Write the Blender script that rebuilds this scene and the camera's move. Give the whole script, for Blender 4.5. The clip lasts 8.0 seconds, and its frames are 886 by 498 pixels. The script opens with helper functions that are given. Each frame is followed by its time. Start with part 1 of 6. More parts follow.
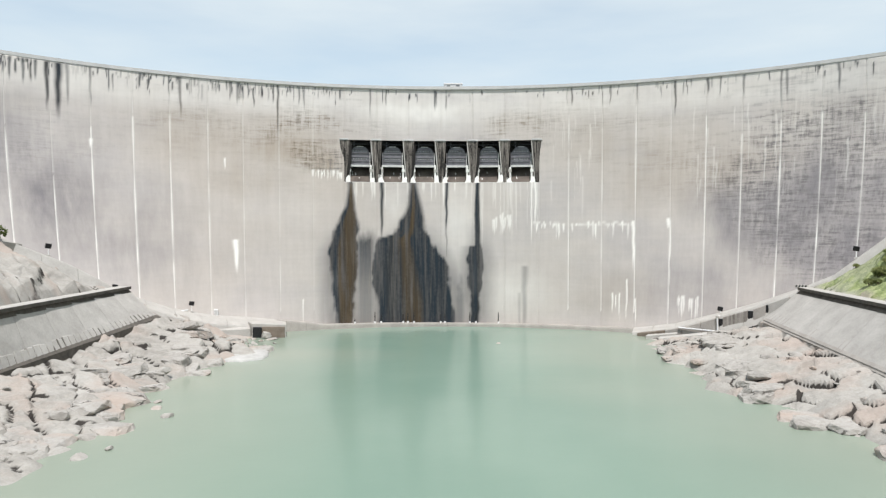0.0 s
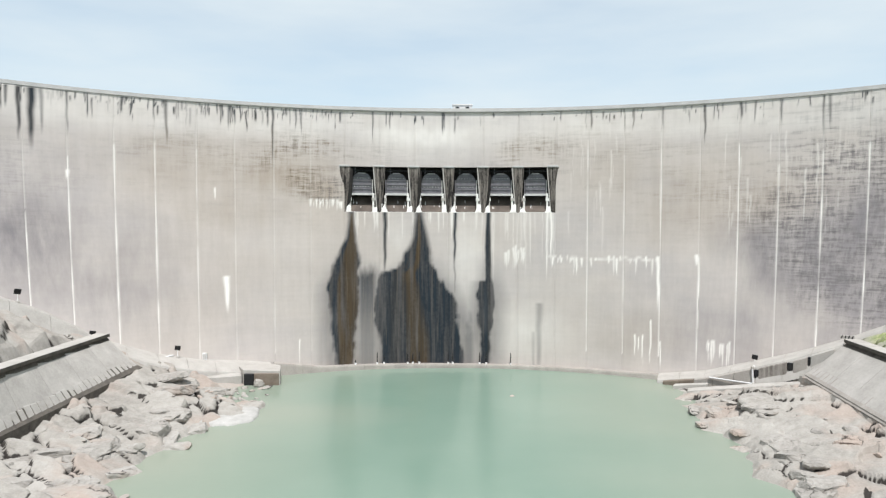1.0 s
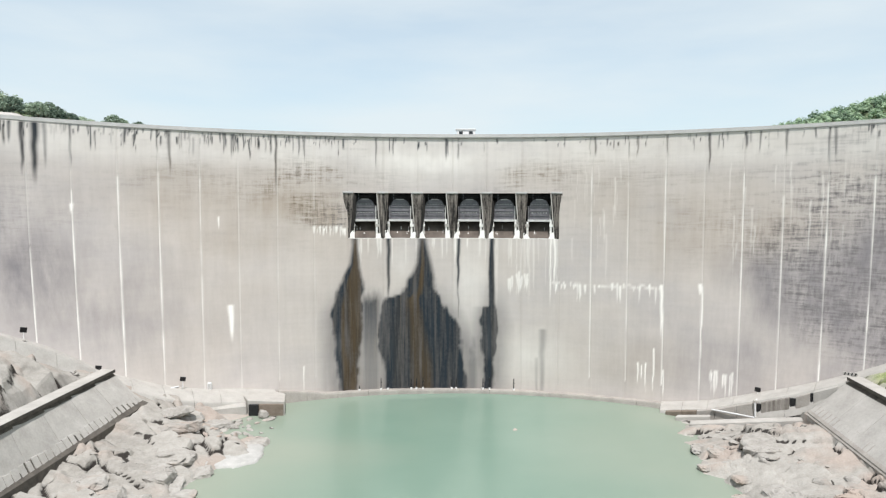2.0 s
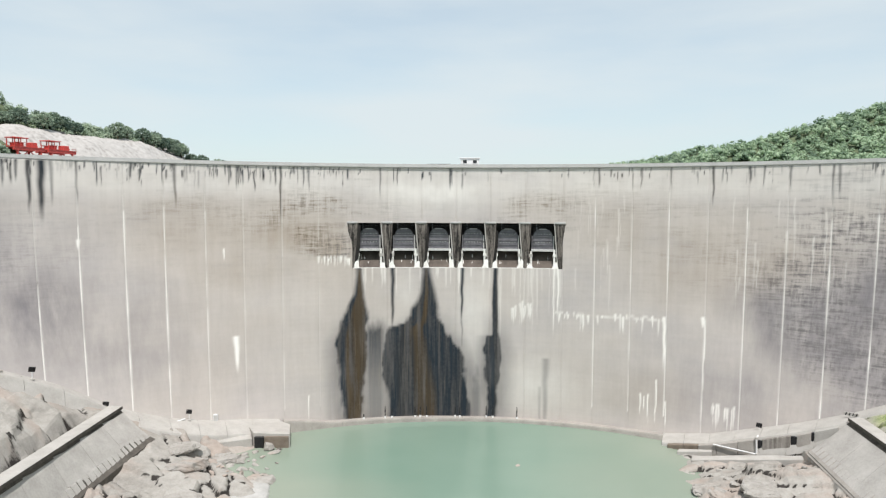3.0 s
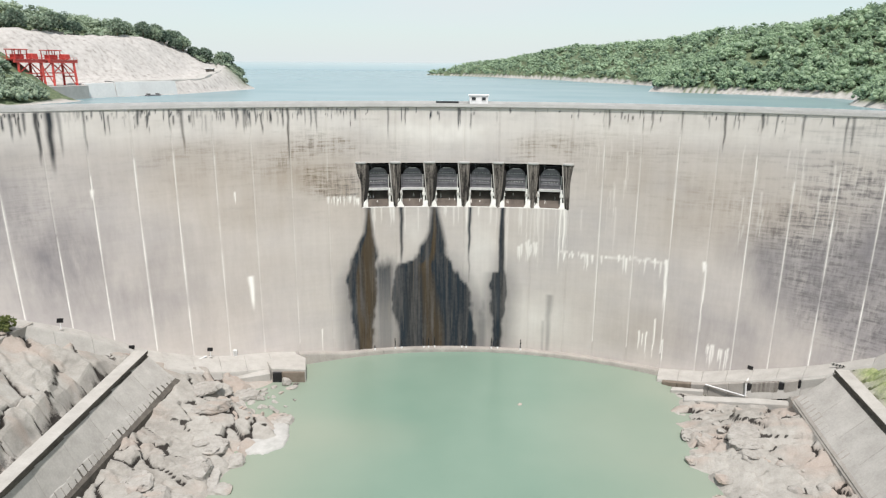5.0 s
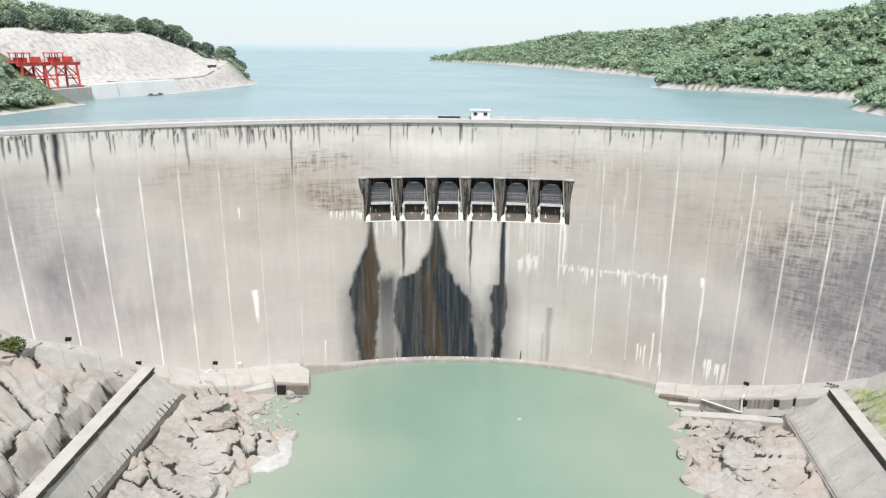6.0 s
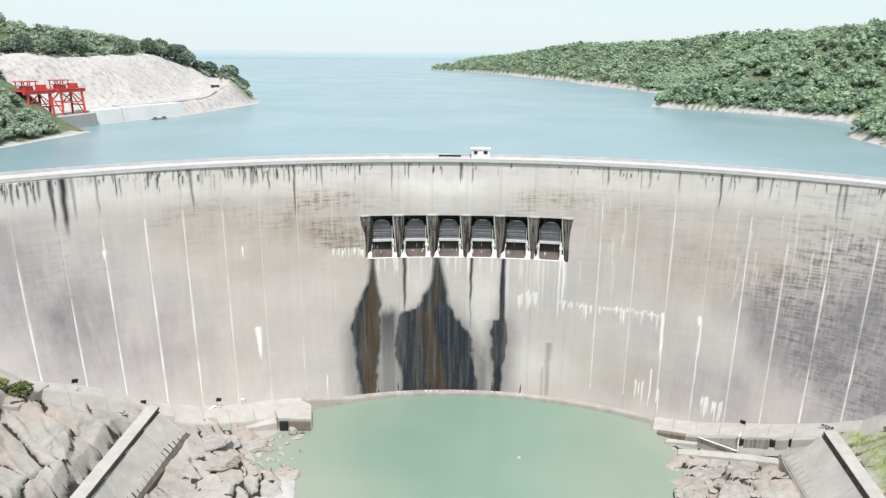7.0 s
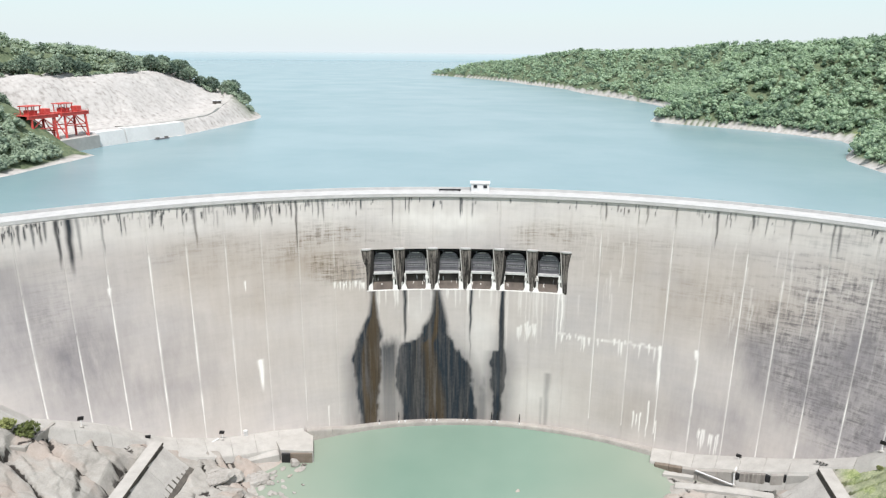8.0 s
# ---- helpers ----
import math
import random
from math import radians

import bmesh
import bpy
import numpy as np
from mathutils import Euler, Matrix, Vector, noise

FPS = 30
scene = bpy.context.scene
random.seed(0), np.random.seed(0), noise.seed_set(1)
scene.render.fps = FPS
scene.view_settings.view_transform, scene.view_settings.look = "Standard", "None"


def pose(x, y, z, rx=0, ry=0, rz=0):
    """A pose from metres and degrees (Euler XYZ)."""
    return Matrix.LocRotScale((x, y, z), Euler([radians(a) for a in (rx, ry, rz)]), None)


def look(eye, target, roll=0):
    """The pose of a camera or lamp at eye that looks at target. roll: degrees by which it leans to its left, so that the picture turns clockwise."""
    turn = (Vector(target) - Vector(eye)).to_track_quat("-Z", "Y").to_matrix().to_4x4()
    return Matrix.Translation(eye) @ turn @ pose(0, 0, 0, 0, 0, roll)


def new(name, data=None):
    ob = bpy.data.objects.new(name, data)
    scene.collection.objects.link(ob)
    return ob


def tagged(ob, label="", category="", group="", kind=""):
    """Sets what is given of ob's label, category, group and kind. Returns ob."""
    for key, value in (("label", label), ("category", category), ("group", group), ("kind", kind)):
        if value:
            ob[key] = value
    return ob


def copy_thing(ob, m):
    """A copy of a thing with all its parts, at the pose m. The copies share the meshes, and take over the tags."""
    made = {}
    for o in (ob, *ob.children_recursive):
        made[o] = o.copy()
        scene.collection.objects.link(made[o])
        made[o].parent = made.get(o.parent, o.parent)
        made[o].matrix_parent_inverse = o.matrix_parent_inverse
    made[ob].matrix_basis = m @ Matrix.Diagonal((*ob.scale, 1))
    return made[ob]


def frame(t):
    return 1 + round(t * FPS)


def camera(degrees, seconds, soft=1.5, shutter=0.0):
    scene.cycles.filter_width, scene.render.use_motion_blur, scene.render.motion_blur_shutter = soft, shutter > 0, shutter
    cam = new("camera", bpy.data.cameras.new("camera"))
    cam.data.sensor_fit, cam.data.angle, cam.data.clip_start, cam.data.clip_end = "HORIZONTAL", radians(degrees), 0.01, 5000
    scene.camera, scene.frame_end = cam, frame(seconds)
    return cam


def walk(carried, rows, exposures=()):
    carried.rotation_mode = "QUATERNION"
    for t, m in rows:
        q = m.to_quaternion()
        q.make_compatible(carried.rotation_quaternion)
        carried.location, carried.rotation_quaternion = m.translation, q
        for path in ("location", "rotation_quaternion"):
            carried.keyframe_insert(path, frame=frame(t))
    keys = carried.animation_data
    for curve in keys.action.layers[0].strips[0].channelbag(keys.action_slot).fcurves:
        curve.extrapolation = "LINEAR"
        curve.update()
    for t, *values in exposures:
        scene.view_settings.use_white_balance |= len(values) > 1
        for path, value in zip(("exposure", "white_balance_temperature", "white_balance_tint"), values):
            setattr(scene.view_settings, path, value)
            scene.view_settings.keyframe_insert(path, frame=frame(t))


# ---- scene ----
cam = camera(63.9, 8.0, soft=1.3)
METRES, EYE, TILT, LEAN, TURN = 130.0, 38.5, -1.1, 0.0, 0.0
ROWS = [
    (0.0, 0.0, 0.0, 0.0, -0.0, 0.0, -0.0),
    (0.1, -0.0012, 0.0269, 0.0143, 0.0439, -0.1505, -0.0272),
    (0.2, -0.0024, 0.0537, 0.0285, 0.0876, -0.3002, -0.0542),
    (0.3, -0.0035, 0.0801, 0.0425, 0.1306, -0.4478, -0.0809),
    (0.4, -0.0047, 0.1053, 0.0559, 0.1718, -0.5890, -0.1063),
    (0.5, -0.0057, 0.1287, 0.0683, 0.21, -0.72, -0.13),
    (1.0, -0.0086, 0.1722, 0.1194, 0.42, -0.36, -0.19),
    (1.5, -0.0069, 0.1751, 0.1819, 0.6, -1.19, -0.17),
    (3.0, -0.0077, 0.1679, 0.3704, 1.06, -2.59, -0.26),
    (3.5, -0.0074, 0.1664, 0.4287, 1.26, -4.75, -0.33),
    (4.0, -0.0064, 0.166, 0.4761, 1.46, -7.49, -0.33),
    (4.5, -0.0068, 0.1639, 0.5348, 1.65, -10.87, -0.35),
    (6.0, -0.0069, 0.1618, 0.6915, 1.95, -14.7, -0.52),
    (6.5, -0.0063, 0.1609, 0.7461, 2.0, -14.53, -0.57),
    (7.0, -0.0053, 0.1594, 0.7991, 2.08, -14.43, -0.55),
    (7.5, -0.0045, 0.1584, 0.8536, 2.11, -14.41, -0.54),
    (8.0, -0.004, 0.158, 0.906, 2.14, -14.43, -0.54),
]
walk(cam, [(t, pose(0, 0, EYE, TILT, LEAN, TURN) @ pose(METRES * x, METRES * y, METRES * z, 90 + pitch, roll, yaw)) for t, x, y, z, yaw, pitch, roll in ROWS],
     exposures=[(0.0, -0.06, 6500, 12), (1.7, -0.04, 6530, 12), (3.2, -0.16, 6620, 12), (4.6, -0.17, 6720, 12.5), (6.2, 0.01, 6540, 12.5), (8.0, -0.03, 6500, 12.5)])

# ---------- world, sun ----------
SUN_EL, SUN_AZ = 63.0, 173.0          # azimuth clockwise from the view direction (+y)
world = bpy.data.worlds.new("sky")
scene.world = world
world.use_nodes = True
wt = world.node_tree
wt.nodes.clear()
w_out = wt.nodes.new("ShaderNodeOutputWorld")
w_bg = wt.nodes.new("ShaderNodeBackground")
w_sky = wt.nodes.new("ShaderNodeTexSky")
w_sky.sky_type = "NISHITA"
w_sky.sun_disc = False
w_sky.sun_elevation = radians(SUN_EL)
w_sky.sun_rotation = radians(SUN_AZ)
w_sky.altitude = 500
w_sky.air_density = 1.0
w_sky.dust_density = 1.4
w_sky.ozone_density = 1.0
w_tc = wt.nodes.new("ShaderNodeTexCoord")
w_map = wt.nodes.new("ShaderNodeMapping")
w_map.inputs["Scale"].default_value = (1.0, 1.0, 4.5)
w_map.inputs["Rotation"].default_value = (0.0, 0.12, 0.3)
w_n = wt.nodes.new("ShaderNodeTexNoise")
w_n.inputs["Scale"].default_value = 1.9
w_n.inputs["Detail"].default_value = 7.0
w_n.inputs["Roughness"].default_value = 0.52
w_r = wt.nodes.new("ShaderNodeValToRGB")
w_r.color_ramp.elements[0].position = 0.38
w_r.color_ramp.elements[1].position = 0.66
w_r.color_ramp.elements[0].color = (0.60, 0.60, 0.60, 1)
w_r.color_ramp.elements[1].color = (0.92, 0.92, 0.92, 1)
w_mix = wt.nodes.new("ShaderNodeMixRGB")
w_mix.inputs["Color2"].default_value = (7.8, 8.75, 9.05, 1)
w_bg.inputs["Strength"].default_value = 0.105
wt.links.new(w_tc.outputs["Generated"], w_map.inputs["Vector"])
wt.links.new(w_map.outputs[0], w_n.inputs["Vector"])
wt.links.new(w_n.outputs[0], w_r.inputs[0])
w_sep = wt.nodes.new("ShaderNodeSeparateXYZ")
w_hz = wt.nodes.new("ShaderNodeMapRange")
w_hz.inputs["From Min"].default_value, w_hz.inputs["From Max"].default_value = 0.0, 0.22
w_hz.inputs["To Min"].default_value, w_hz.inputs["To Max"].default_value = 0.97, 0.0
w_max = wt.nodes.new("ShaderNodeMath")
w_max.operation = "MAXIMUM"
wt.links.new(w_tc.outputs["Generated"], w_sep.inputs[0])
wt.links.new(w_sep.outputs[2], w_hz.inputs[0])
wt.links.new(w_hz.outputs[0], w_max.inputs[0])
wt.links.new(w_r.outputs[0], w_max.inputs[1])
wt.links.new(w_max.outputs[0], w_mix.inputs[0])
w_hazy = wt.nodes.new("ShaderNodeMixRGB")
w_hazy.blend_type = "MULTIPLY"
w_hazy.inputs["Fac"].default_value = 1.0
w_hazy.inputs["Color2"].default_value = (1.42, 1.68, 1.60, 1)
wt.links.new(w_sky.outputs[0], w_hazy.inputs["Color1"])
wt.links.new(w_hazy.outputs[0], w_mix.inputs[1])
wt.links.new(w_mix.outputs[0], w_bg.inputs[0])
wt.links.new(w_bg.outputs[0], w_out.inputs[0])

sun = new("sun", bpy.data.lights.new("sun", "SUN"))
sun.data.energy = 4.8
sun.data.angle = radians(0.6)
sun.data.color = (1.0, 0.975, 0.94)
SUN_DIR = Vector((math.sin(radians(SUN_AZ)) * math.cos(radians(SUN_EL)),
                  math.cos(radians(SUN_AZ)) * math.cos(radians(SUN_EL)), math.sin(radians(SUN_EL))))
sun.matrix_world = look(SUN_DIR * 400, (0, 0, 0))


# ---------- materials ----------
class Nodes:
    """A small helper to wire one node material."""

    def __init__(self, name, rough=0.8, metal=0.0):
        self.mat = bpy.data.materials.new(name)
        self.mat.use_nodes = True
        self.t = self.mat.node_tree
        self.b = self.t.nodes["Principled BSDF"]
        self.b.inputs["Roughness"].default_value = rough
        self.b.inputs["Metallic"].default_value = metal
        self.b.inputs["Specular IOR Level"].default_value = 0.25

    def node(self, kind, **kw):
        n = self.t.nodes.new(kind)
        for k, v in kw.items():
            n.inputs[k].default_value = v
        return n

    def link(self, a, b):
        self.t.links.new(a, b)

    def coords(self, scale=(1, 1, 1), source="Object"):
        tc = self.node("ShaderNodeTexCoord")
        mp = self.node("ShaderNodeMapping")
        mp.inputs["Scale"].default_value = scale
        self.link(tc.outputs[source], mp.inputs["Vector"])
        return mp.outputs[0]

    def coords_world(self, scale=(1, 1, 1)):
        ge = self.node("ShaderNodeNewGeometry")
        mp = self.node("ShaderNodeMapping")
        mp.inputs["Scale"].default_value = scale
        self.link(ge.outputs["Position"], mp.inputs["Vector"])
        return mp.outputs[0]

    def noise(self, scale, vec, detail=5.0, rough=0.55):
        n = self.node("ShaderNodeTexNoise", Scale=scale, Detail=detail, Roughness=rough)
        self.link(vec, n.inputs["Vector"])
        return n.outputs[0]

    def ramp(self, fac, stops):
        r = self.node("ShaderNodeValToRGB")
        e = r.color_ramp.elements
        while len(e) < len(stops):
            e.new(0.5)
        for el, (p, c) in zip(e, stops):
            el.position = p
            el.color = (*c, 1) if len(c) == 3 else c
        self.link(fac, r.inputs[0])
        return r.outputs[0]

    def mix(self, fac, a, b, mode="MIX"):
        m = self.node("ShaderNodeMixRGB")
        m.blend_type = mode
        for sock, v in ((m.inputs[0], fac), (m.inputs[1], a), (m.inputs[2], b)):
            if isinstance(v, (int, float)):
                sock.default_value = v
            elif isinstance(v, tuple):
                sock.default_value = (*v, 1)
            else:
                self.link(v, sock)
        return m.outputs[0]

    def bump(self, height, strength, distance):
        bp = self.node("ShaderNodeBump", Strength=strength, Distance=distance)
        self.link(height, bp.inputs["Height"])
        self.link(bp.outputs[0], self.b.inputs["Normal"])

    def base(self, col):
        self.link(col, self.b.inputs["Base Color"])
        return self.mat


def grainy(name, dark, light, scale, rough=0.85, metal=0.0, bump=0.3, dist=0.05, spread=(0.3, 0.7)):
    """Two-scale mottled surface between two colours."""
    g = Nodes(name, rough, metal)
    v = g.coords()
    big = g.noise(scale, v)
    fine = g.noise(scale * 9, v, 3.0)
    f = g.mix(0.35, big, fine)
    col = g.ramp(f, [(spread[0], dark), (spread[1], light)])
    g.bump(f, bump, dist)
    return g.base(col)


def runny(name, dark, light, scale, spread=(0.35, 0.65)):
    """Concrete with dark vertical runs."""
    g = Nodes(name, 0.85)
    runs = g.noise(1.0, g.coords((scale * 4, scale * 4, scale * 0.25)), 5.0, 0.6)
    fine = g.noise(scale * 6, g.coords(), 4.0)
    f = g.mix(0.25, runs, fine)
    g.bump(f, 0.3, 0.06)
    return g.base(g.ramp(f, [(spread[0], dark), (spread[1], light)]))


def dam_concrete():
    g = Nodes("dam_concrete", 0.9)
    v = g.coords()
    cloud = g.noise(0.045, v, 6.0, 0.6)
    fine = g.noise(0.9, v, 4.0, 0.6)
    lift = g.noise(1.0, g.coords((0.035, 0.035, 0.75)), 5.0, 0.62)
    streak = g.noise(1.0, g.coords((0.6, 0.6, 0.03)), 5.0, 0.6)
    col = g.ramp(cloud, [(0.3, (0.420, 0.388, 0.376)), (0.7, (0.560, 0.515, 0.484))])
    warm = g.noise(0.018, g.coords((1, 1, 2.2)), 4.0, 0.6)
    col = g.mix(0.40, col, g.ramp(warm, [(0.36, (0.430, 0.402, 0.400)), (0.50, (0.535, 0.490, 0.452)), (0.66, (0.485, 0.428, 0.378))]))
    col = g.mix(0.05, col, g.ramp(lift, [(0.35, (0.28, 0.255, 0.24)), (0.62, (0.60, 0.57, 0.54))]))
    col = g.mix(0.08, col, g.ramp(streak, [(0.35, (0.30, 0.28, 0.265)), (0.62, (0.60, 0.57, 0.545))]))
    col = g.mix(0.04, col, g.ramp(fine, [(0.3, (0.28, 0.26, 0.25)), (0.7, (0.66, 0.63, 0.60))]))

    def layer(name):
        a = g.node("ShaderNodeAttribute")
        a.attribute_name = name
        return a
    at, br, film, earth = layer("stain"), layer("brown"), layer("film"), layer("earth")
    sp = g.node("ShaderNodeSeparateColor")
    g.link(at.outputs["Color"], sp.inputs[0])
    fine_break = g.ramp(g.mix(0.85, fine, streak), [(0.25, (0.78, 0.78, 0.78)), (0.55, (1.0, 1.0, 1.0))])
    # a warm silt film and a cool grey algae film, both broken by soft runs
    wide_run = g.noise(1.0, g.coords((0.17, 0.17, 0.012)), 6.0, 0.68)
    run_gate = g.ramp(g.mix(0.35, wide_run, cloud), [(0.34, (1.0, 1.0, 1.0)), (0.66, (0.32, 0.32, 0.32))])
    col = g.mix(g.mix(1.0, earth.outputs["Fac"], run_gate, "MULTIPLY"), col, (0.330, 0.272, 0.215))
    col = g.mix(g.mix(1.0, film.outputs["Fac"], run_gate, "MULTIPLY"), col, (0.190, 0.178, 0.190))
    # broken marks along the pour lifts, and upright scratches
    short = g.noise(1.0, g.coords((0.13, 0.13, 1.25)), 5.0, 0.65)
    blot = g.noise(0.42, g.coords((1.0, 1.0, 0.7)), 6.0, 0.7)
    scratch = g.noise(1.0, g.coords((1.1, 1.1, 0.09)), 4.0, 0.6)
    marks = g.ramp(g.mix(0.30, g.mix(0.30, short, blot), scratch), [(0.40, (1.0, 1.0, 1.0)), (0.54, (0.06, 0.06, 0.06))])
    mott = g.mix(1.0, sp.outputs[2], marks, "MULTIPLY")
    col = g.mix(mott, col, g.mix(br.outputs["Fac"], (0.150, 0.140, 0.142), (0.180, 0.143, 0.103)))
    wet = g.mix(br.outputs["Fac"], (0.019, 0.028, 0.038), (0.072, 0.050, 0.027))
    wet = g.mix(g.ramp(streak, [(0.40, (0.60, 0.60, 0.60)), (0.58, (0.05, 0.05, 0.05))]), wet, (0.009, 0.009, 0.010))
    wet = g.mix(g.ramp(g.noise(1.0, g.coords((1.6, 1.6, 0.02)), 3.0, 0.6), [(0.60, (0.0, 0.0, 0.0)), (0.74, (0.45, 0.45, 0.45))]), wet, (0.16, 0.13, 0.095))
    col = g.mix(g.mix(1.0, sp.outputs[0], fine_break, "MULTIPLY"), col, wet)
    col = g.mix(g.mix(1.0, sp.outputs[1], fine_break, "MULTIPLY"), col, (0.84, 0.82, 0.78))
    g.bump(g.mix(0.6, lift, fine), 0.2, 0.08)
    return g.base(col)


def ground_mat():
    g = Nodes("bank_ground", 0.95)
    v = g.coords()
    big = g.noise(0.05, v, 6.0, 0.6)
    mid = g.noise(0.35, v, 6.0, 0.65)
    fine = g.noise(2.2, v, 4.0, 0.6)
    rock = g.ramp(g.mix(0.5, big, mid), [(0.36, (0.252, 0.236, 0.214)), (0.50, (0.342, 0.325, 0.298)), (0.66, (0.420, 0.402, 0.374))])
    rock = g.mix(g.ramp(g.noise(0.045, g.coords((1, 1.7, 1)), 3.0), [(0.50, (0, 0, 0)), (0.64, (0.6, 0.6, 0.6))]), rock, (0.375, 0.295, 0.250))
    rock = g.mix(0.15, rock, g.ramp(fine, [(0.3, (0.12, 0.11, 0.10)), (0.7, (0.46, 0.44, 0.41))]))
    wood_floor = g.ramp(g.mix(0.5, mid, fine), [(0.35, (0.05, 0.075, 0.045)), (0.52, (0.12, 0.15, 0.085)), (0.68, (0.22, 0.235, 0.14))])
    grass = g.ramp(g.mix(0.5, mid, fine), [(0.35, (0.09, 0.125, 0.055)), (0.52, (0.25, 0.29, 0.13)), (0.68, (0.40, 0.41, 0.24))])
    scar = g.ramp(g.mix(0.5, mid, g.noise(0.3, g.coords((1, 1, 0.25)), 5.0)), [(0.34, (0.25, 0.232, 0.215)), (0.48, (0.43, 0.405, 0.385)), (0.7, (0.54, 0.52, 0.50))])
    at = g.node("ShaderNodeAttribute")
    at.attribute_name = "zone"
    sp = g.node("ShaderNodeSeparateColor")
    g.link(at.outputs["Color"], sp.inputs[0])
    crevice = g.ramp(g.mix(0.35, sp.outputs[0], fine), [(0.34, (0.0, 0.0, 0.0)), (0.54, (0.94, 0.94, 0.94))])
    rock = g.mix(crevice, rock, (0.024, 0.020, 0.018))
    col = g.mix(sp.outputs[1], rock, g.mix(at.outputs["Alpha"], wood_floor, grass))
    col = g.mix(sp.outputs[2], col, scar)
    g.bump(g.mix(0.4, mid, fine), 0.4, 0.5)
    return g.base(col)


def bedrock():
    """Bleached rock of the shore, with pink patches and short black crevices."""
    g = Nodes("bedrock", 0.95)

    def at(scale):
        return g.coords_world(scale)
    big = g.noise(0.12, at((1, 1, 1)), 5.0, 0.6)
    mid = g.noise(0.9, at((1, 1, 1.5)), 6.0, 0.65)
    col = g.ramp(g.mix(0.5, big, mid), [(0.34, (0.250, 0.234, 0.214)), (0.50, (0.345, 0.327, 0.303)), (0.66, (0.425, 0.406, 0.382))])
    col = g.mix(g.ramp(g.noise(0.05, at((1, 1.7, 1)), 3.0), [(0.52, (0, 0, 0)), (0.66, (0.7, 0.7, 0.7))]), col, (0.39, 0.31, 0.262))
    gate = g.noise(0.16, at((1, 1, 1)), 3.0)
    for scale, lo, wide in ((0.10, 0.52, 0.012),):
        line = g.ramp(g.noise(scale, at((0.7, 1.0, 2.2)), 4.0, 0.5), [(0.5 - wide, (0, 0, 0)), (0.5, (1, 1, 1)), (0.5 + wide, (0, 0, 0))])
        line = g.mix(1.0, line, g.ramp(gate, [(lo, (0, 0, 0)), (lo + 0.05, (0.95, 0.95, 0.95))]), "MULTIPLY")
        col = g.mix(line, col, (0.03, 0.027, 0.025))
    g.bump(mid, 0.6, 0.35)
    return g.base(col)


def water_mat(name, deep, shallow, rough, ripple, strength, spec=0.5):
    g = Nodes(name, rough)
    g.b.inputs["IOR"].default_value = 1.33
    g.b.inputs["Specular IOR Level"].default_value = spec
    v = g.coords()
    col = g.ramp(g.noise(0.012, v, 4.0), [(0.35, deep), (0.68, shallow)])
    sh = g.node("ShaderNodeAttribute")
    sh.attribute_name = "shoal"
    col = g.mix(g.mix(1.0, sh.outputs["Fac"], (0.75, 0.75, 0.75), "MULTIPLY"), col, (0.30, 0.315, 0.255))
    g.bump(g.noise(ripple, g.coords((1.0, 1.6, 1.0)), 5.0, 0.6), strength, 0.25)
    return g.base(col)


def foliage(name, dark, light):
    g = Nodes(name, 0.75)
    info = g.node("ShaderNodeNewGeometry")
    oi = g.node("ShaderNodeObjectInfo")
    v = g.coords()
    own = g.node("ShaderNodeAttribute")
    own.attribute_name = "tint"
    f = g.mix(0.62, g.mix(0.22, g.noise(0.6, v, 5.0), info.outputs["Random Per Island"]), g.mix(0.75, g.noise(0.02, v, 3.0), g.mix(0.5, own.outputs["Fac"], oi.outputs["Random"], "ADD")))
    col = g.ramp(f, [(0.22, dark), (0.56, light)])
    g.bump(g.noise(2.0, v, 5.0, 0.7), 0.6, 0.4)
    out = g.t.nodes["Material Output"]
    tr = g.node("ShaderNodeBsdfTranslucent")
    ms = g.node("ShaderNodeMixShader")
    ms.inputs[0].default_value = 0.3
    g.link(col, tr.inputs[0])
    g.link(g.b.outputs[0], ms.inputs[1])
    g.link(tr.outputs[0], ms.inputs[2])
    g.link(ms.outputs[0], out.inputs[0])
    return g.base(col)


def horizon_haze():
    """Painted horizon haze: far lake hue below, fading to the sky's hue above."""
    g = Nodes("horizon_haze", 1.0)
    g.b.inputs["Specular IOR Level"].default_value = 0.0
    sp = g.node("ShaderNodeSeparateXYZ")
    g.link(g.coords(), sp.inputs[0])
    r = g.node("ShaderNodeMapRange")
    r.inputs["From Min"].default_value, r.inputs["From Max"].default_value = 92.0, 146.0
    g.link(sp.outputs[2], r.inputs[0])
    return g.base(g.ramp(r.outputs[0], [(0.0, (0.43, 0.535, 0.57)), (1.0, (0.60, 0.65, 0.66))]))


M_DAM = dam_concrete()
M_GROUND = ground_mat()
M_POOL = water_mat("river_water", (0.165, 0.250, 0.200), (0.205, 0.285, 0.232), 0.17, 0.35, 0.10, 0.35)
M_LAKE = water_mat("lake_water", (0.182, 0.280, 0.304), (0.225, 0.317, 0.338), 0.26, 0.09, 0.25, 0.5)
M_CREST = grainy("crest_concrete", (0.40, 0.395, 0.39), (0.53, 0.525, 0.515), 0.25)
M_CONC = grainy("weathered_concrete", (0.27, 0.25, 0.23), (0.42, 0.392, 0.36), 0.22, bump=0.4, dist=0.08)
M_WALL = grainy("training_wall_concrete", (0.315, 0.30, 0.28), (0.475, 0.455, 0.43), 0.18, bump=0.4, dist=0.08)
M_CONC_PALE = grainy("pale_concrete", (0.345, 0.328, 0.305), (0.475, 0.456, 0.43), 0.25, bump=0.4, dist=0.08)
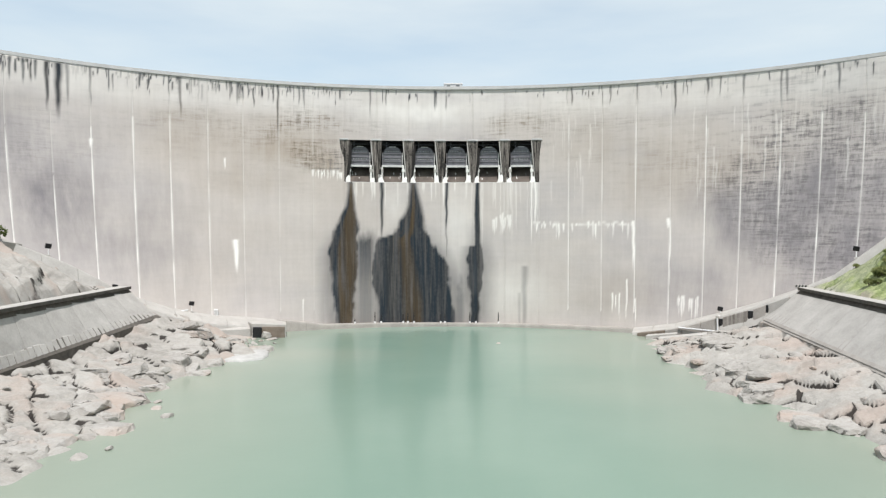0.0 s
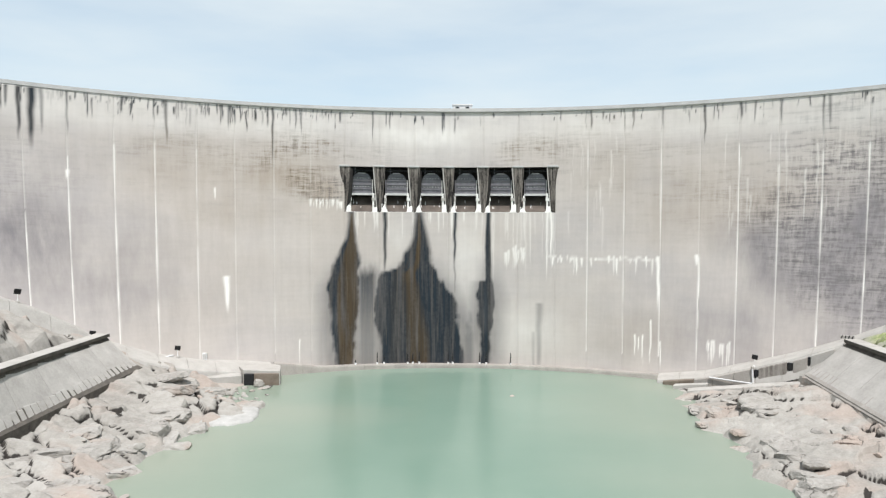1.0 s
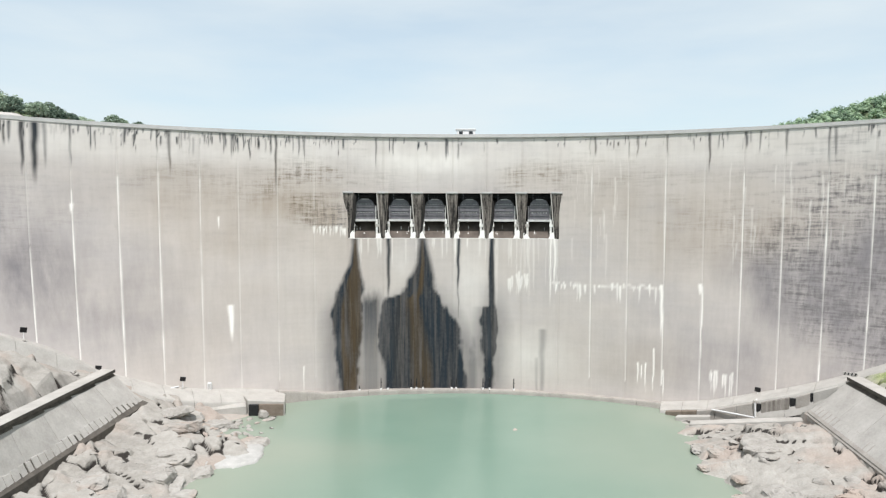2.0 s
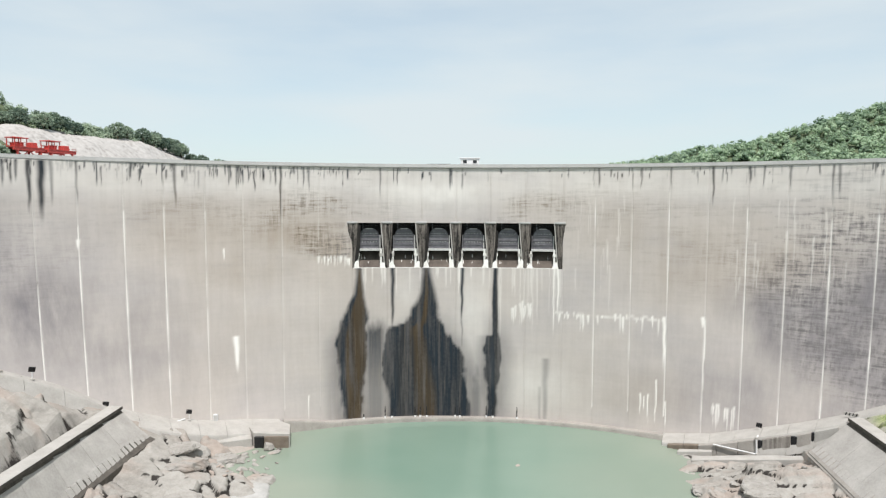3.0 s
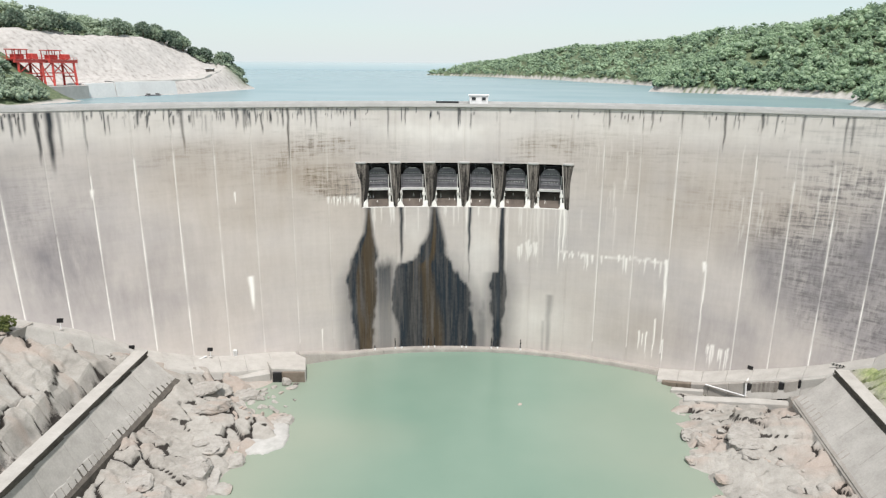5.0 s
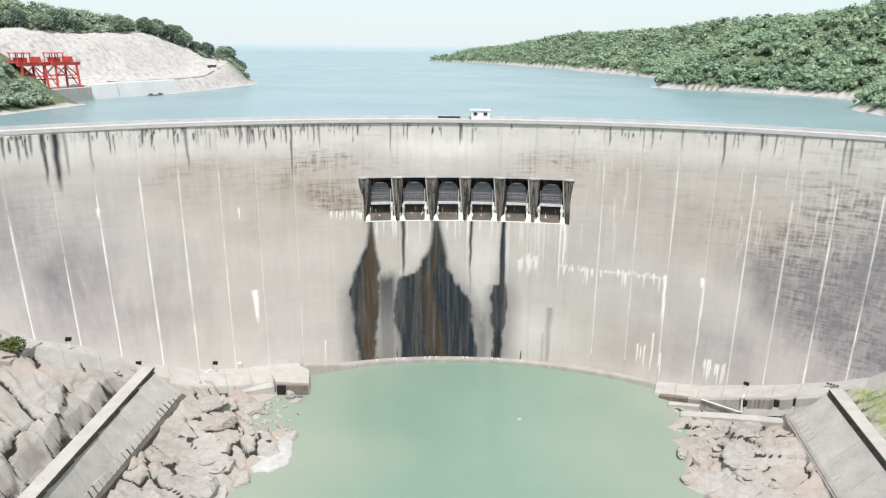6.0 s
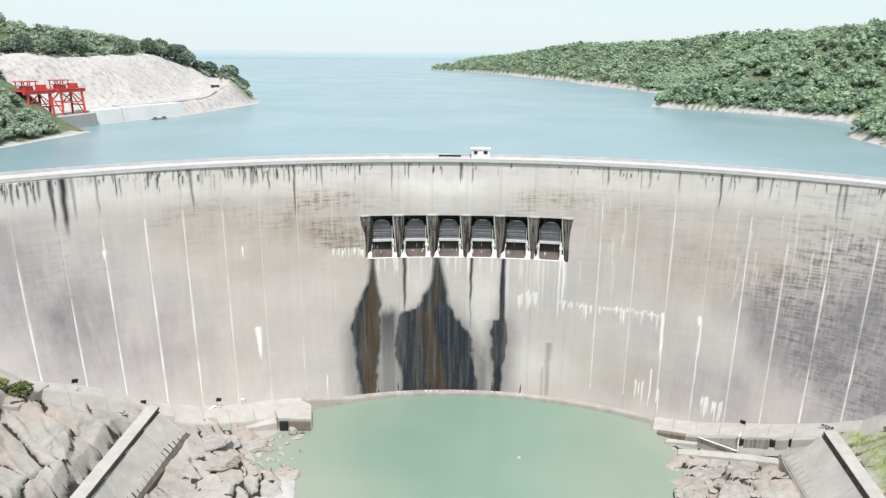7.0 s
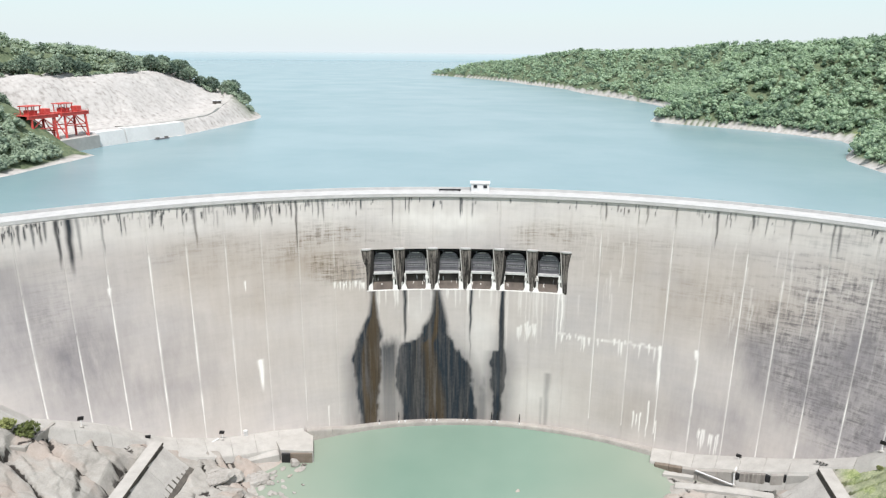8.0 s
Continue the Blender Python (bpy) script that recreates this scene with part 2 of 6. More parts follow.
# serves stained edges and the strip painted as the coping's shade
M_CONC_DARK = grainy("dark_stained_and_shade_concrete", (0.05, 0.045, 0.041), (0.14, 0.125, 0.108), 0.5)
# near-black base colour paints in the shade inside the spillway bays
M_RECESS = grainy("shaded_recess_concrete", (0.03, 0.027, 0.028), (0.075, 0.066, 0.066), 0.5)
M_PIER = runny("pier_concrete", (0.022, 0.020, 0.019), (0.27, 0.24, 0.215), 0.26, spread=(0.42, 0.64))
M_WET = runny("black_wet_concrete", (0.006, 0.006, 0.007), (0.045, 0.040, 0.036), 0.4)
M_RUNNY_LIME = runny("streaked_lime", (0.10, 0.092, 0.085), (0.78, 0.76, 0.73), 0.35, spread=(0.36, 0.52))
M_STAINED = runny("stained_wall_concrete", (0.13, 0.115, 0.10), (0.33, 0.305, 0.28), 0.3)
M_DAMP = grainy("brown_damp_concrete", (0.13, 0.105, 0.082), (0.24, 0.20, 0.165), 0.5)
M_CHUTE = grainy("wet_chute_concrete", (0.060, 0.050, 0.044), (0.165, 0.138, 0.118), 0.25)
M_LIME = grainy("lime_crust", (0.62, 0.61, 0.58), (0.85, 0.84, 0.81), 0.8)
M_GATE = grainy("grey_gate_steel", (0.125, 0.122, 0.135), (0.25, 0.245, 0.262), 0.6, 0.55, 0.3)
M_GATE_BEAM = grainy("pale_gate_beam", (0.40, 0.40, 0.395), (0.66, 0.66, 0.64), 0.8, 0.6, 0.1)
M_BLACK = grainy("black_panel", (0.012, 0.012, 0.013), (0.03, 0.03, 0.032), 2.0, 0.4)
M_WHITE = grainy("white_paint", (0.6, 0.6, 0.6), (0.76, 0.76, 0.76), 0.8, 0.6)
M_FACING = grainy("facing_concrete", (0.58, 0.575, 0.565), (0.72, 0.715, 0.70), 0.08, bump=0.2)
M_RED = grainy("red_crane_paint", (0.46, 0.055, 0.05), (0.64, 0.11, 0.09), 0.5, 0.5)
M_SHELF = grainy("bleached_rock", (0.34, 0.335, 0.32), (0.52, 0.51, 0.495), 0.4, bump=0.6, dist=0.2)
M_BEDROCK = bedrock()
M_TRUNK = grainy("bark", (0.09, 0.07, 0.05), (0.19, 0.15, 0.11), 1.0)
M_LEAF = foliage("forest_leaves", (0.092, 0.155, 0.112), (0.375, 0.490, 0.325))
M_LEAF_DARK = foliage("dark_tree_leaves", (0.095, 0.145, 0.112), (0.370, 0.450, 0.330))
M_BUSH = foliage("dry_bush_leaves", (0.10, 0.13, 0.045), (0.42, 0.44, 0.18))
M_FAR = horizon_haze()
M_DARKGLASS = grainy("dark_window_glass", (0.02, 0.022, 0.025), (0.05, 0.055, 0.06), 1.0, 0.15)


# ---------- building helpers ----------
def obj(name, verts, faces, mat, parent=None, label="", smooth=False):
    me = bpy.data.meshes.new(name)
    me.from_pydata([tuple(map(float, p)) for p in verts], [], [tuple(map(int, f)) for f in faces])
    me.materials.append(mat)
    if smooth:
        me.polygons.foreach_set("use_smooth", [True] * len(me.polygons))
    me.update()
    ob = new(name, me)
    if parent:
        ob.parent = parent
    if label:
        ob["label"] = label
    return ob


def part(name, bm, material, parent, label="", smooth=False):
    bmesh.ops.recalc_face_normals(bm, faces=bm.faces)
    me = bpy.data.meshes.new(name)
    bm.to_mesh(me)
    bm.free()
    me.materials.append(material)
    if smooth:
        me.polygons.foreach_set("use_smooth", [True] * len(me.polygons))
    ob = new(name, me)
    ob.parent = parent
    if label:
        ob["label"] = label
    return ob


def empty(name, at=(0, 0, 0), **tags):
    ob = new(name)
    ob.location = at
    return tagged(ob, **tags)


def add_box(bm, centre, size, turn=None, bevel=0.0):
    m = Matrix.Translation(centre) @ (turn or Matrix()) @ Matrix.Diagonal((*size, 1))
    made = bmesh.ops.create_cube(bm, size=1, matrix=m)["verts"]
    if bevel:
        edges = list({e for v in made for e in v.link_edges})
        bmesh.ops.bevel(bm, geom=edges, offset=bevel, segments=1, affect="EDGES")


def add_beam(bm, a, b, w, h=None):
    """A square-section bar from a to b."""
    a, b = Vector(a), Vector(b)
    turn = (b - a).to_track_quat("Z", "Y").to_matrix().to_4x4()
    m = Matrix.Translation((a + b) / 2) @ turn @ Matrix.Diagonal((w, h or w, (b - a).length, 1))
    bmesh.ops.create_cube(bm, size=1, matrix=m)


def add_rod(bm, a, b, r1, r2, seg=8):
    a, b = Vector(a), Vector(b)
    turn = (b - a).to_track_quat("Z", "Y").to_matrix().to_4x4()
    bmesh.ops.create_cone(bm, cap_ends=True, segments=seg, radius1=r1, radius2=r2, depth=(b - a).length,
                          matrix=Matrix.Translation((a + b) / 2) @ turn)


def hull(verts8):
    """A six-sided solid from eight corners (bottom four, then top four, same order)."""
    return verts8, [(3, 2, 1, 0), (4, 5, 6, 7), (0, 1, 5, 4), (1, 2, 6, 5), (2, 3, 7, 6), (3, 0, 4, 7)]


def vnoise(x, y, seed=0):
    """Smooth value noise on arrays, about 0..1."""
    xi, yi = np.floor(x).astype(np.int64), np.floor(y).astype(np.int64)
    fx, fy = x - xi, y - yi
    fx, fy = fx * fx * (3 - 2 * fx), fy * fy * (3 - 2 * fy)

    def h(a, b):
        n = (a * 374761393 + b * 668265263 + seed * 974634777) & 0x7FFFFFFF
        n = ((n ^ (n >> 13)) * 1274126177) & 0x7FFFFFFF
        return ((n ^ (n >> 16)) & 0xFFFF) / 65535.0

    return (h(xi, yi) * (1 - fx) + h(xi + 1, yi) * fx) * (1 - fy) + (h(xi, yi + 1) * (1 - fx) + h(xi + 1, yi + 1) * fx) * fy


def fbm(x, y, seed=0, octaves=4):
    s, a, n = 0, 0.5, 0
    for k in range(octaves):
        s = s + a * vnoise(x * 2 ** k, y * 2 ** k, seed + 17 * k)
        n += a
        a *= 0.5
    return s / n


def plates(x, y, seed, jitter=0.85):
    """Cell pattern of tilted slabs: (height of the slab, from its own level and tilt; distance to the slab's border)."""
    xi, yi = np.floor(x), np.floor(y)
    d1 = np.full(x.shape, 9.0)
    d2 = np.full(x.shape, 9.0)
    val = np.zeros(x.shape)
    for dx in (-1, 0, 1):
        for dy in (-1, 0, 1):
            cx, cy = xi + dx, yi + dy
            jx = vnoise(cx, cy, seed) * jitter + cx
            jy = vnoise(cx, cy, seed + 5) * jitter + cy
            d = np.hypot(x - jx, y - jy)
            near = d < d1
            d2 = np.where(near, d1, np.minimum(d2, d))
            lean = (vnoise(cx, cy, seed + 11) - 0.5) * (x - jx) + (vnoise(cx, cy, seed + 13) - 0.15) * (y - jy)
            val = np.where(near, vnoise(cx, cy, seed + 9) - 0.5 + 1.1 * lean, val)
            d1 = np.where(near, d, d1)
    return val, d2 - d1


# ---------- the arch dam: a face of circles whose radius shrinks towards the toe ----------
CX, CY, R_TOP = 2.0, 77.0, 225.0
Z_CREST = 100.2
LAKE_Z = 94.5


def face_rho(phi, z):
    d = 0.525 * ((78.0 - z) + np.sqrt((78.0 - z) ** 2 + 256.0))
    r = R_TOP - d
    return d * np.cos(phi) + np.sqrt(np.maximum(r * r - (d * np.sin(phi)) ** 2, 1.0))


def dp(u, z, w=0.0):
    """A place on the dam: u metres along the crest arc, height z, w metres into the concrete."""
    phi = u / R_TOP
    rho = face_rho(phi, z) + w
    return (CX + rho * math.sin(phi), CY + rho * math.cos(phi), z)


def arc_sweep(name, profile, u0, u1, step, mat, parent, label=""):
    """Sweeps a closed (w, z) profile along the crest arc."""
    n = max(2, int(round((u1 - u0) / step)) + 1)
    us = np.linspace(u0, u1, n)
    verts, faces, k = [], [], len(profile)
    for u in us:
        phi = u / R_TOP
        for w, z in profile:
            rho = R_TOP + w
            verts.append((CX + rho * math.sin(phi), CY + rho * math.cos(phi), z))
    for i in range(n - 1):
        for j in range(k):
            a, b = i * k + j, i * k + (j + 1) % k
            faces.append((a, b, b + k, a + k))
    faces.append(tuple(range(k)))
    faces.append(tuple(range((n - 1) * k, n * k))[::-1])
    return obj(name, verts, faces, mat, parent, label)


SPILL_U0, SPILL_U1, SPILL_Z0, SPILL_Z1 = -43.6, 38.6, 60.8, 78.5
JOINTS = [-166.8, -152.6, -139.6, -125.2, -112.0, -97.9, -84.4, -70.2, -56.4, -43.6, -30.0, -16.5, -2.9, 10.5, 24.1,
          38.6, 50.8, 64.4, 77.8, 91.4, 104.6, 117.6, 131.2, 144.8, 158.4]
EDGES = [-262.0, -236.0, -208.0, -180.6] + JOINTS + [172.0, 186.0, 212.0, 238.0, 262.0]

# the height at which the lime streak of each joint begins, and its strength
LIME = {-166.8: (76, .9), -152.6: (60, 1), -139.6: (79, 1), -125.2: (84, 1), -112.0: (86, .9), -97.9: (84, .65),
        -84.4: (78, .5), -70.2: (66, .5), -56.4: (72, .25), 50.8: (90, .9), 64.4: (84, .75), 77.8: (92, .95), 91.4: (44, .8),
        104.6: (86, 1), 117.6: (78, .8), 131.2: (82, 1), 144.8: (84, 1), 158.4: (82, .8)}


def tri_edge(z, knots):
    ks = sorted(knots)
    return np.interp(z, [a for a, _ in ks], [b for _, b in ks])


def streak(U, Z, u, z_top, z_bot, width, power=1.0, seed=0, taper=True):
    """A vertical run that starts at z_top and fades to z_bot."""
    t = np.clip((z_top - Z) / max(z_top - z_bot, 0.1), 0, None)
    wob = (vnoise(Z * 0.25 + seed, Z * 0 + seed, seed) - 0.5) * 0.5
    wd = width * np.where(taper, np.clip(1.15 - 0.75 * t, 0.2, 1.2), 1.0)
    m = np.clip(1.25 - np.abs(U - u - wob) / wd, 0, 1)
    m = m * (Z <= z_top) * np.clip((1.0 - t) * 3.0, 0, 1)
    return m * power


def stains(U, Z):
    """dark, lime, mottle, brownness, grey film and silt over the face."""
    rng = random.Random(7)
    dark = np.zeros(U.shape)
    lime = np.zeros(U.shape)
    brown = np.zeros(U.shape)
    # algae runs below the crest
    for k in range(300):
        u = rng.uniform(-185, 178) if k < 210 else rng.uniform(-175, -60)
        ln = rng.choice((1.2, 1.8, 2.4, 3.0, 3.6, 5.0, 7.5)) * rng.uniform(0.7, 1.2)
        dens = 2.0 * float(vnoise(np.array([u * 0.11]), np.array([0.5]), 3)[0]) ** 1.3
        if -45 < u < 45 and rng.random() < 0.72:
            continue
        start = 99.6 - rng.choice((0.0, 0.0, 0.3, 0.9, 1.6))
        thin = rng.uniform(0.16, 0.46)
        dark = np.maximum(dark, streak(U, Z, u, start, start - ln, thin, min(1.0, rng.uniform(0.7, 1.5) * dens), k, k % 3 == 0))
    for u, zb, wd, pw in ((-150.0, 79, 1.5, 1), (-153.6, 82, 0.9, 1), (-147.0, 84, .8, .6), (-108.0, 83, 0.75, .75), (-70.6, 76, 0.55, .9), (93, 85, .55, .95),
                          (105, 93, .6, .9), (-32.8, 87, .4, .8), (-26.0, 92, .4, .9), (-5.2, 96.3, 0.7, .9), (-122.6, 94, .7, .9), (-86.5, 90, .7, .7),
                          (-62, 91, .5, .8), (67.5, 91, .5, .7), (-157, 92, .7, .8), (-161, 90, .7, .8), (-165, 91, .6, .9), (-60, 89, .5, .7), (-139.6, 84, .5, .7),
                          (118, 90, .5, .7), (133, 88, .6, .7), (131.2, 84, .45, .7), (78.2, 91, .4, .7), (150, 88, .6, .8)):
        dark = np.maximum(dark, streak(U, Z, u, 99.7, zb, wd, pw, int(u)))
    # wet plumes under the spillway
    edge_n = (fbm(U * 0.30, Z * 0.16, 31) - 0.5) * 3.2 + (fbm(U * 1.2, Z * 0.10, 33) - 0.5) * 1.2 + (fbm(U * 0.10, Z * 0.35, 35) - 0.5) * 1.8
    for left, right, soft, bands in (
            ([(0, -50.0), (19, -51.2), (33, -51.2), (42.5, -48.4), (51, -43.8), (60.8, -42.4)], [(0, -36.8), (19, -36.6), (33, -36.4), (42, -36.9), (51, -38.2), (60.8, -39.4)], 1.7,
             ((0.34, 0.88, 1.0),)),
            ([(0, -32.0), (11, -33.4), (21, -33.4), (30, -32.4), (37, -30.8), (39, -25), (42, -21.8), (51, -18.2), (60.8, -16.8)],
             [(0, 5.2), (10, 4.6), (20, 2.2), (32, -2.2), (35, -4.5), (42, -8.1), (51, -10.2), (60.8, -12.5)], 2.0, ((0.36, 0.60, 1.0), (0.20, 0.34, 0.35))),
            ([(0, 7.6), (11, 7.2), (30, 7.4), (33.5, 8.0), (34.5, 10.6), (47, 11.0), (60.8, 11.5)], [(0, 15.3), (11, 16.2), (26, 16.3), (33, 15.2), (47, 14.0), (60.8, 13.6)], .7,
             ((0.55, 0.75, 0.25),))):
        low = np.clip((37 - Z) / 10, 0, 1)
        lo, hi = tri_edge(Z, left), tri_edge(Z, right)
        grow = low * np.minimum(1.7, 0.09 * (hi - lo))
        lo, hi = lo - grow, hi + grow
        amp = np.clip((58 - Z) / 14, 0.10, 1.0) * np.clip((hi - lo) / 14.0, 0.15, 1)
        low_soft = soft + np.clip((42 - Z) / 34, 0, 1) * 3.2
        m = np.clip(((U - lo) + edge_n * amp) / low_soft, 0, 1) * np.clip(((hi - U) + edge_n * amp) / low_soft, 0, 1) * (Z < 60.8)
        m = m ** (1.0 + 0.9 * np.clip((44 - Z) / 20, 0, 1))
        vary = 0.86 + 0.30 * fbm(U * 0.45, Z * 0.05, 41)
        dark = np.maximum(dark, m * np.clip(vary, 0, 1))
        f = (U - lo) / np.maximum(hi - lo, 0.5) + (vnoise(Z * .07, Z * 0, 4) - .5) * 0.10 + (vnoise(U * 1.1, Z * .03, 6) - .5) * 0.10
        for f0, f1, pw in bands:
            mid = np.clip((f - f0) / 0.07, 0, 1) * np.clip((f1 - f) / 0.07, 0, 1)
            brown = np.maximum(brown, mid * m * pw * np.clip(0.45 + 0.95 * fbm(U * 0.5, Z * 0.04, 43), 0, 1))
        halo = np.clip((U - lo + 4.0) / 6.0, 0, 1) * np.clip((hi + 5.0 - U) / 6.5, 0, 1) * np.clip((46 - Z) / 14, 0, 1)
        dark = np.maximum(dark, halo * (0.26 + 0.38 * fbm(U * 0.2, Z * 0.08, 47)))
    # thin damp veil between the two broad plumes, strongest at its head
    veil = np.clip(1.6 - np.abs(U + 34.8) / 3.4, 0, 1) * np.clip((41.5 - Z + (fbm(U * .6, Z * .2, 49) - .5) * 5) / 5, 0, 1)
    dark = np.maximum(dark, veil * (0.62 + 0.30 * np.clip((Z - 12) / 26, 0, 1)))
    veil = np.clip(1 - np.abs(U + 52.5) / 3.4, 0, 1) * np.clip((38 - Z) / 12, 0, 1)
    dark = np.maximum(dark, veil * 0.30)
    veil = np.clip(1.2 - np.abs(U - 5.0) / 4.5, 0, 1) * np.clip((28 - Z + (fbm(U * .5, Z * .3, 50) - .5) * 10) / 14, 0, 1)
    dark = np.maximum(dark, veil * 0.62)
    for u, zt, zb, wd, pw in ((-27.9, 60.8, 34, .95, 1), (-0.5, 60.8, 36, .8, 1), (12.6, 60.8, 12, 0.9, 1), (-41.0, 60.8, 40, 1.5, .85), (-14.6, 60.8, 44, 1.9, .85),
                              (32.5, 26, -6, 1.5, .42), (30.6, 14, -6, 0.8, .3), (-0.5, 40, 24, .4, .6)):
        dark = np.maximum(dark, streak(U, Z, u, zt, zb, wd, pw, int(u) + 90))
    # lime: joints
    for uj, (zt, pw) in LIME.items():
        bot = 8 if abs(uj) < 80 else 4
        m = np.clip(1.2 - np.abs(U - uj) / (0.22 + 0.18 * vnoise(Z * 0.12, Z * 0 + uj, 72)), 0, 1) * np.clip((zt - Z) / 1.5, 0, 1) * (Z > bot)
        lime = np.maximum(lime, m * pw * np.clip(0.25 + 1.0 * vnoise(Z * 0.16, Z * 0 + uj, 71), 0, 1))
        m = np.clip(1.3 - np.abs(U - uj) / 0.28, 0, 1) * np.clip((97 - Z) / 2, 0, 1) * (Z > zt)
        lime = np.maximum(lime, m * 0.30)
    # lime: fans, bands and drips
    for u, zt, zb, wd in ((-87.8, 36.5, 23, 1.15), (-91.5, 69.5, 64.5, .35), (-139.7, 74, 70, .75), (77.2, 44, 24, 0.75), (90.9, 45, 41, .8), (91.5, 44, 12, .35),
                          (69.0, 15, 7, .32), (70.6, 14.5, 9, .25), (72.0, 15, 4, .3), (74.7, 21, 3, .34), (78.5, 13, 2, .28), (-61, 12, 1, .25), (37, 60.8, 40, .5), (35.4, 60.8, 34, .3)):
        lime = np.maximum(lime, streak(U, Z, u, zt, zb, wd, 1.0, int(u) + 200))
    for k in range(26):
        u = rng.uniform(37, 77)
        lime = np.maximum(lime, streak(U, Z, u, 43.6 + rng.uniform(-.5, .5), 43.6 - rng.choice((1.5, 2.5, 4, 7)), rng.uniform(.25, .6), rng.uniform(.5, 1), k + 300))
    band = np.clip(1.3 - np.abs(Z - 43.4 - (vnoise(U * .4, U * 0, 8) - .5)) / 0.55, 0, 1) * (U > 36) * (U < 78) * (vnoise(U * .5, U * 0, 9) > .35)
    lime = np.maximum(lime, band * 0.5)
    for k in range(22):
        u = rng.uniform(14, 40)
        lime = np.maximum(lime, streak(U, Z, u, 60.8, rng.uniform(30, 52), rng.uniform(.18, .5), rng.uniform(.18, .42), k + 340))
    for k in range(30):
        u = rng.uniform(-40, 12)
        lime = np.maximum(lime, streak(U, Z, u, 60.8, rng.uniform(48, 57), rng.uniform(.2, .5), rng.uniform(.3, .7), k + 380) * (1 - dark))
    for k in range(12):
        u = rng.uniform(18.5, 27)
        lime = np.maximum(lime, streak(U, Z, u, 47 + rng.uniform(-2, 1), rng.uniform(38, 44), .5, .7, k + 420))
    for k in range(16):
        u = rng.uniform(-57, -44.5)
        lime = np.maximum(lime, streak(U, Z, u, 65.6 + rng.uniform(-.8, .4), 65 - rng.uniform(1.5, 4), rng.uniform(.3, .6), rng.uniform(.5, 1), k + 440))
    for k in range(14):
        u = rng.uniform(94, 103.5)
        lime = np.maximum(lime, streak(U, Z, u, 14.8 + rng.uniform(-.4, .3), rng.uniform(5, 11), rng.uniform(.25, .5), rng.uniform(.4, .9), k + 460))
    for k in range(40):
        u = rng.choice((rng.uniform(39, 62), rng.uniform(100, 165)))
        zt = rng.uniform(60, 99)
        lime = np.maximum(lime, streak(U, Z, u, zt, zt - rng.uniform(6, 24), rng.uniform(.2, .4), rng.uniform(.15, .4), k + 500))
    pale = np.clip(1 - np.hypot((U + 12) / 34, (Z - 88) / 9), 0, 1) * 0.55 + np.clip(1 - np.hypot((U - 30) / 18, (Z - 14) / 14), 0, 1) * 0.5
    pale = pale + np.clip(1 - np.hypot((U + 23) / 7, (Z - 50) / 12), 0, 1) * .35 + np.clip(1 - np.hypot((U - 4) / 9, (Z - 42) / 22), 0, 1) * .5
    pale = pale + 0.42 * np.clip((Z - 86) / 6, 0, 1)
    lime = np.maximum(lime, pale * (0.4 + 0.6 * fbm(U * 0.2, Z * 0.2, 61)) * (1 - dark))
    # mottles
    def patch(u, z, a, b):
        return np.clip(1.25 - np.hypot((U - u) / a, (Z - z) / b), 0, 1)
    mott = np.zeros(U.shape)
    for u, z, a, b, pw in ((142, 56, 28, 28, 1.4), (124, 58, 20, 18, .8), (-58, 72, 10, 6, 1.6), (-50, 69, 8, 5, 2.0), (-76, 80, 12, 6, .7), (-50, 86, 16, 6, .8), (-102, 84, 22, 8, .3),
                           (-158, 66, 14, 20, .35), (30, 85, 18, 8, .6), (90, 66, 14, 14, .3), (-66, 88, 14, 8, .6), (146, 40, 24, 20, 1.1), (60, 88, 20, 10, .4), (108, 66, 12, 10, .45),
                           (-28, 84, 10, 6, .5), (150, 80, 20, 16, .6)):
        mott = mott + pw * patch(u, z, a, b)
    mott = np.clip(mott, 0, 1.5) * np.clip(2.2 * fbm(U * 0.11, Z * 0.16, 51) - 0.3, 0, 1)
    dash = (fbm(U * 0.10, Z * 0.9, 53, 2) > 0.58) * np.clip((Z - 48) / 20, 0, 1) * (0.30 + 0.55 * np.clip((U - 100) / 22, 0, 1) + 0.45 * (np.abs(U + 56) < 20) * (Z > 74))
    mott = np.clip(mott + dash * fbm(U * 0.05, Z * 0.05, 54), 0, 1)
    for u, z, a, b in ((-63, 74, 14, 13), (-50, 86, 18, 8), (-102, 84, 24, 10), (30, 85, 20, 9), (-72, 82, 12, 12), (60, 88, 20, 12), (80, 72, 34, 22), (-90, 80, 30, 12)):
        brown = np.maximum(brown, np.clip(1.4 - np.hypot((U - u) / a, (Z - z) / b), 0, 1))
    cloudy = 0.35 + 1.1 * fbm(U * 0.045, Z * 0.06, 57)
    film = np.zeros(U.shape)
    for u, z, a, b, pw in ((148, 46, 26, 26, 1.0), (126, 44, 22, 22, .72), (110, 48, 16, 14, .46), (152, 66, 16, 18, .5), (150, 20, 26, 20, .50), (100, 18, 44, 24, .28), (-150, 52, 26, 26, .55), (-128, 40, 28, 24, .36), (-168, 70, 18, 30, .5), (-104, 30, 26, 20, .16)):
        film = np.maximum(film, pw * patch(u, z, a, b))
    earth = np.zeros(U.shape)
    for u, z, a, b, pw in ((-66, 74, 22, 9, .75), (-52, 69, 12, 7, .8), (-100, 76, 42, 12, .40), (-78, 62, 50, 14, .30), (88, 66, 34, 18, .42), (60, 72, 22, 14, .32), (118, 66, 20, 10, .45), (72, 14, 16, 10, .45), (-100, 40, 60, 30, .14)):
        earth = np.maximum(earth, pw * patch(u, z, a, b))
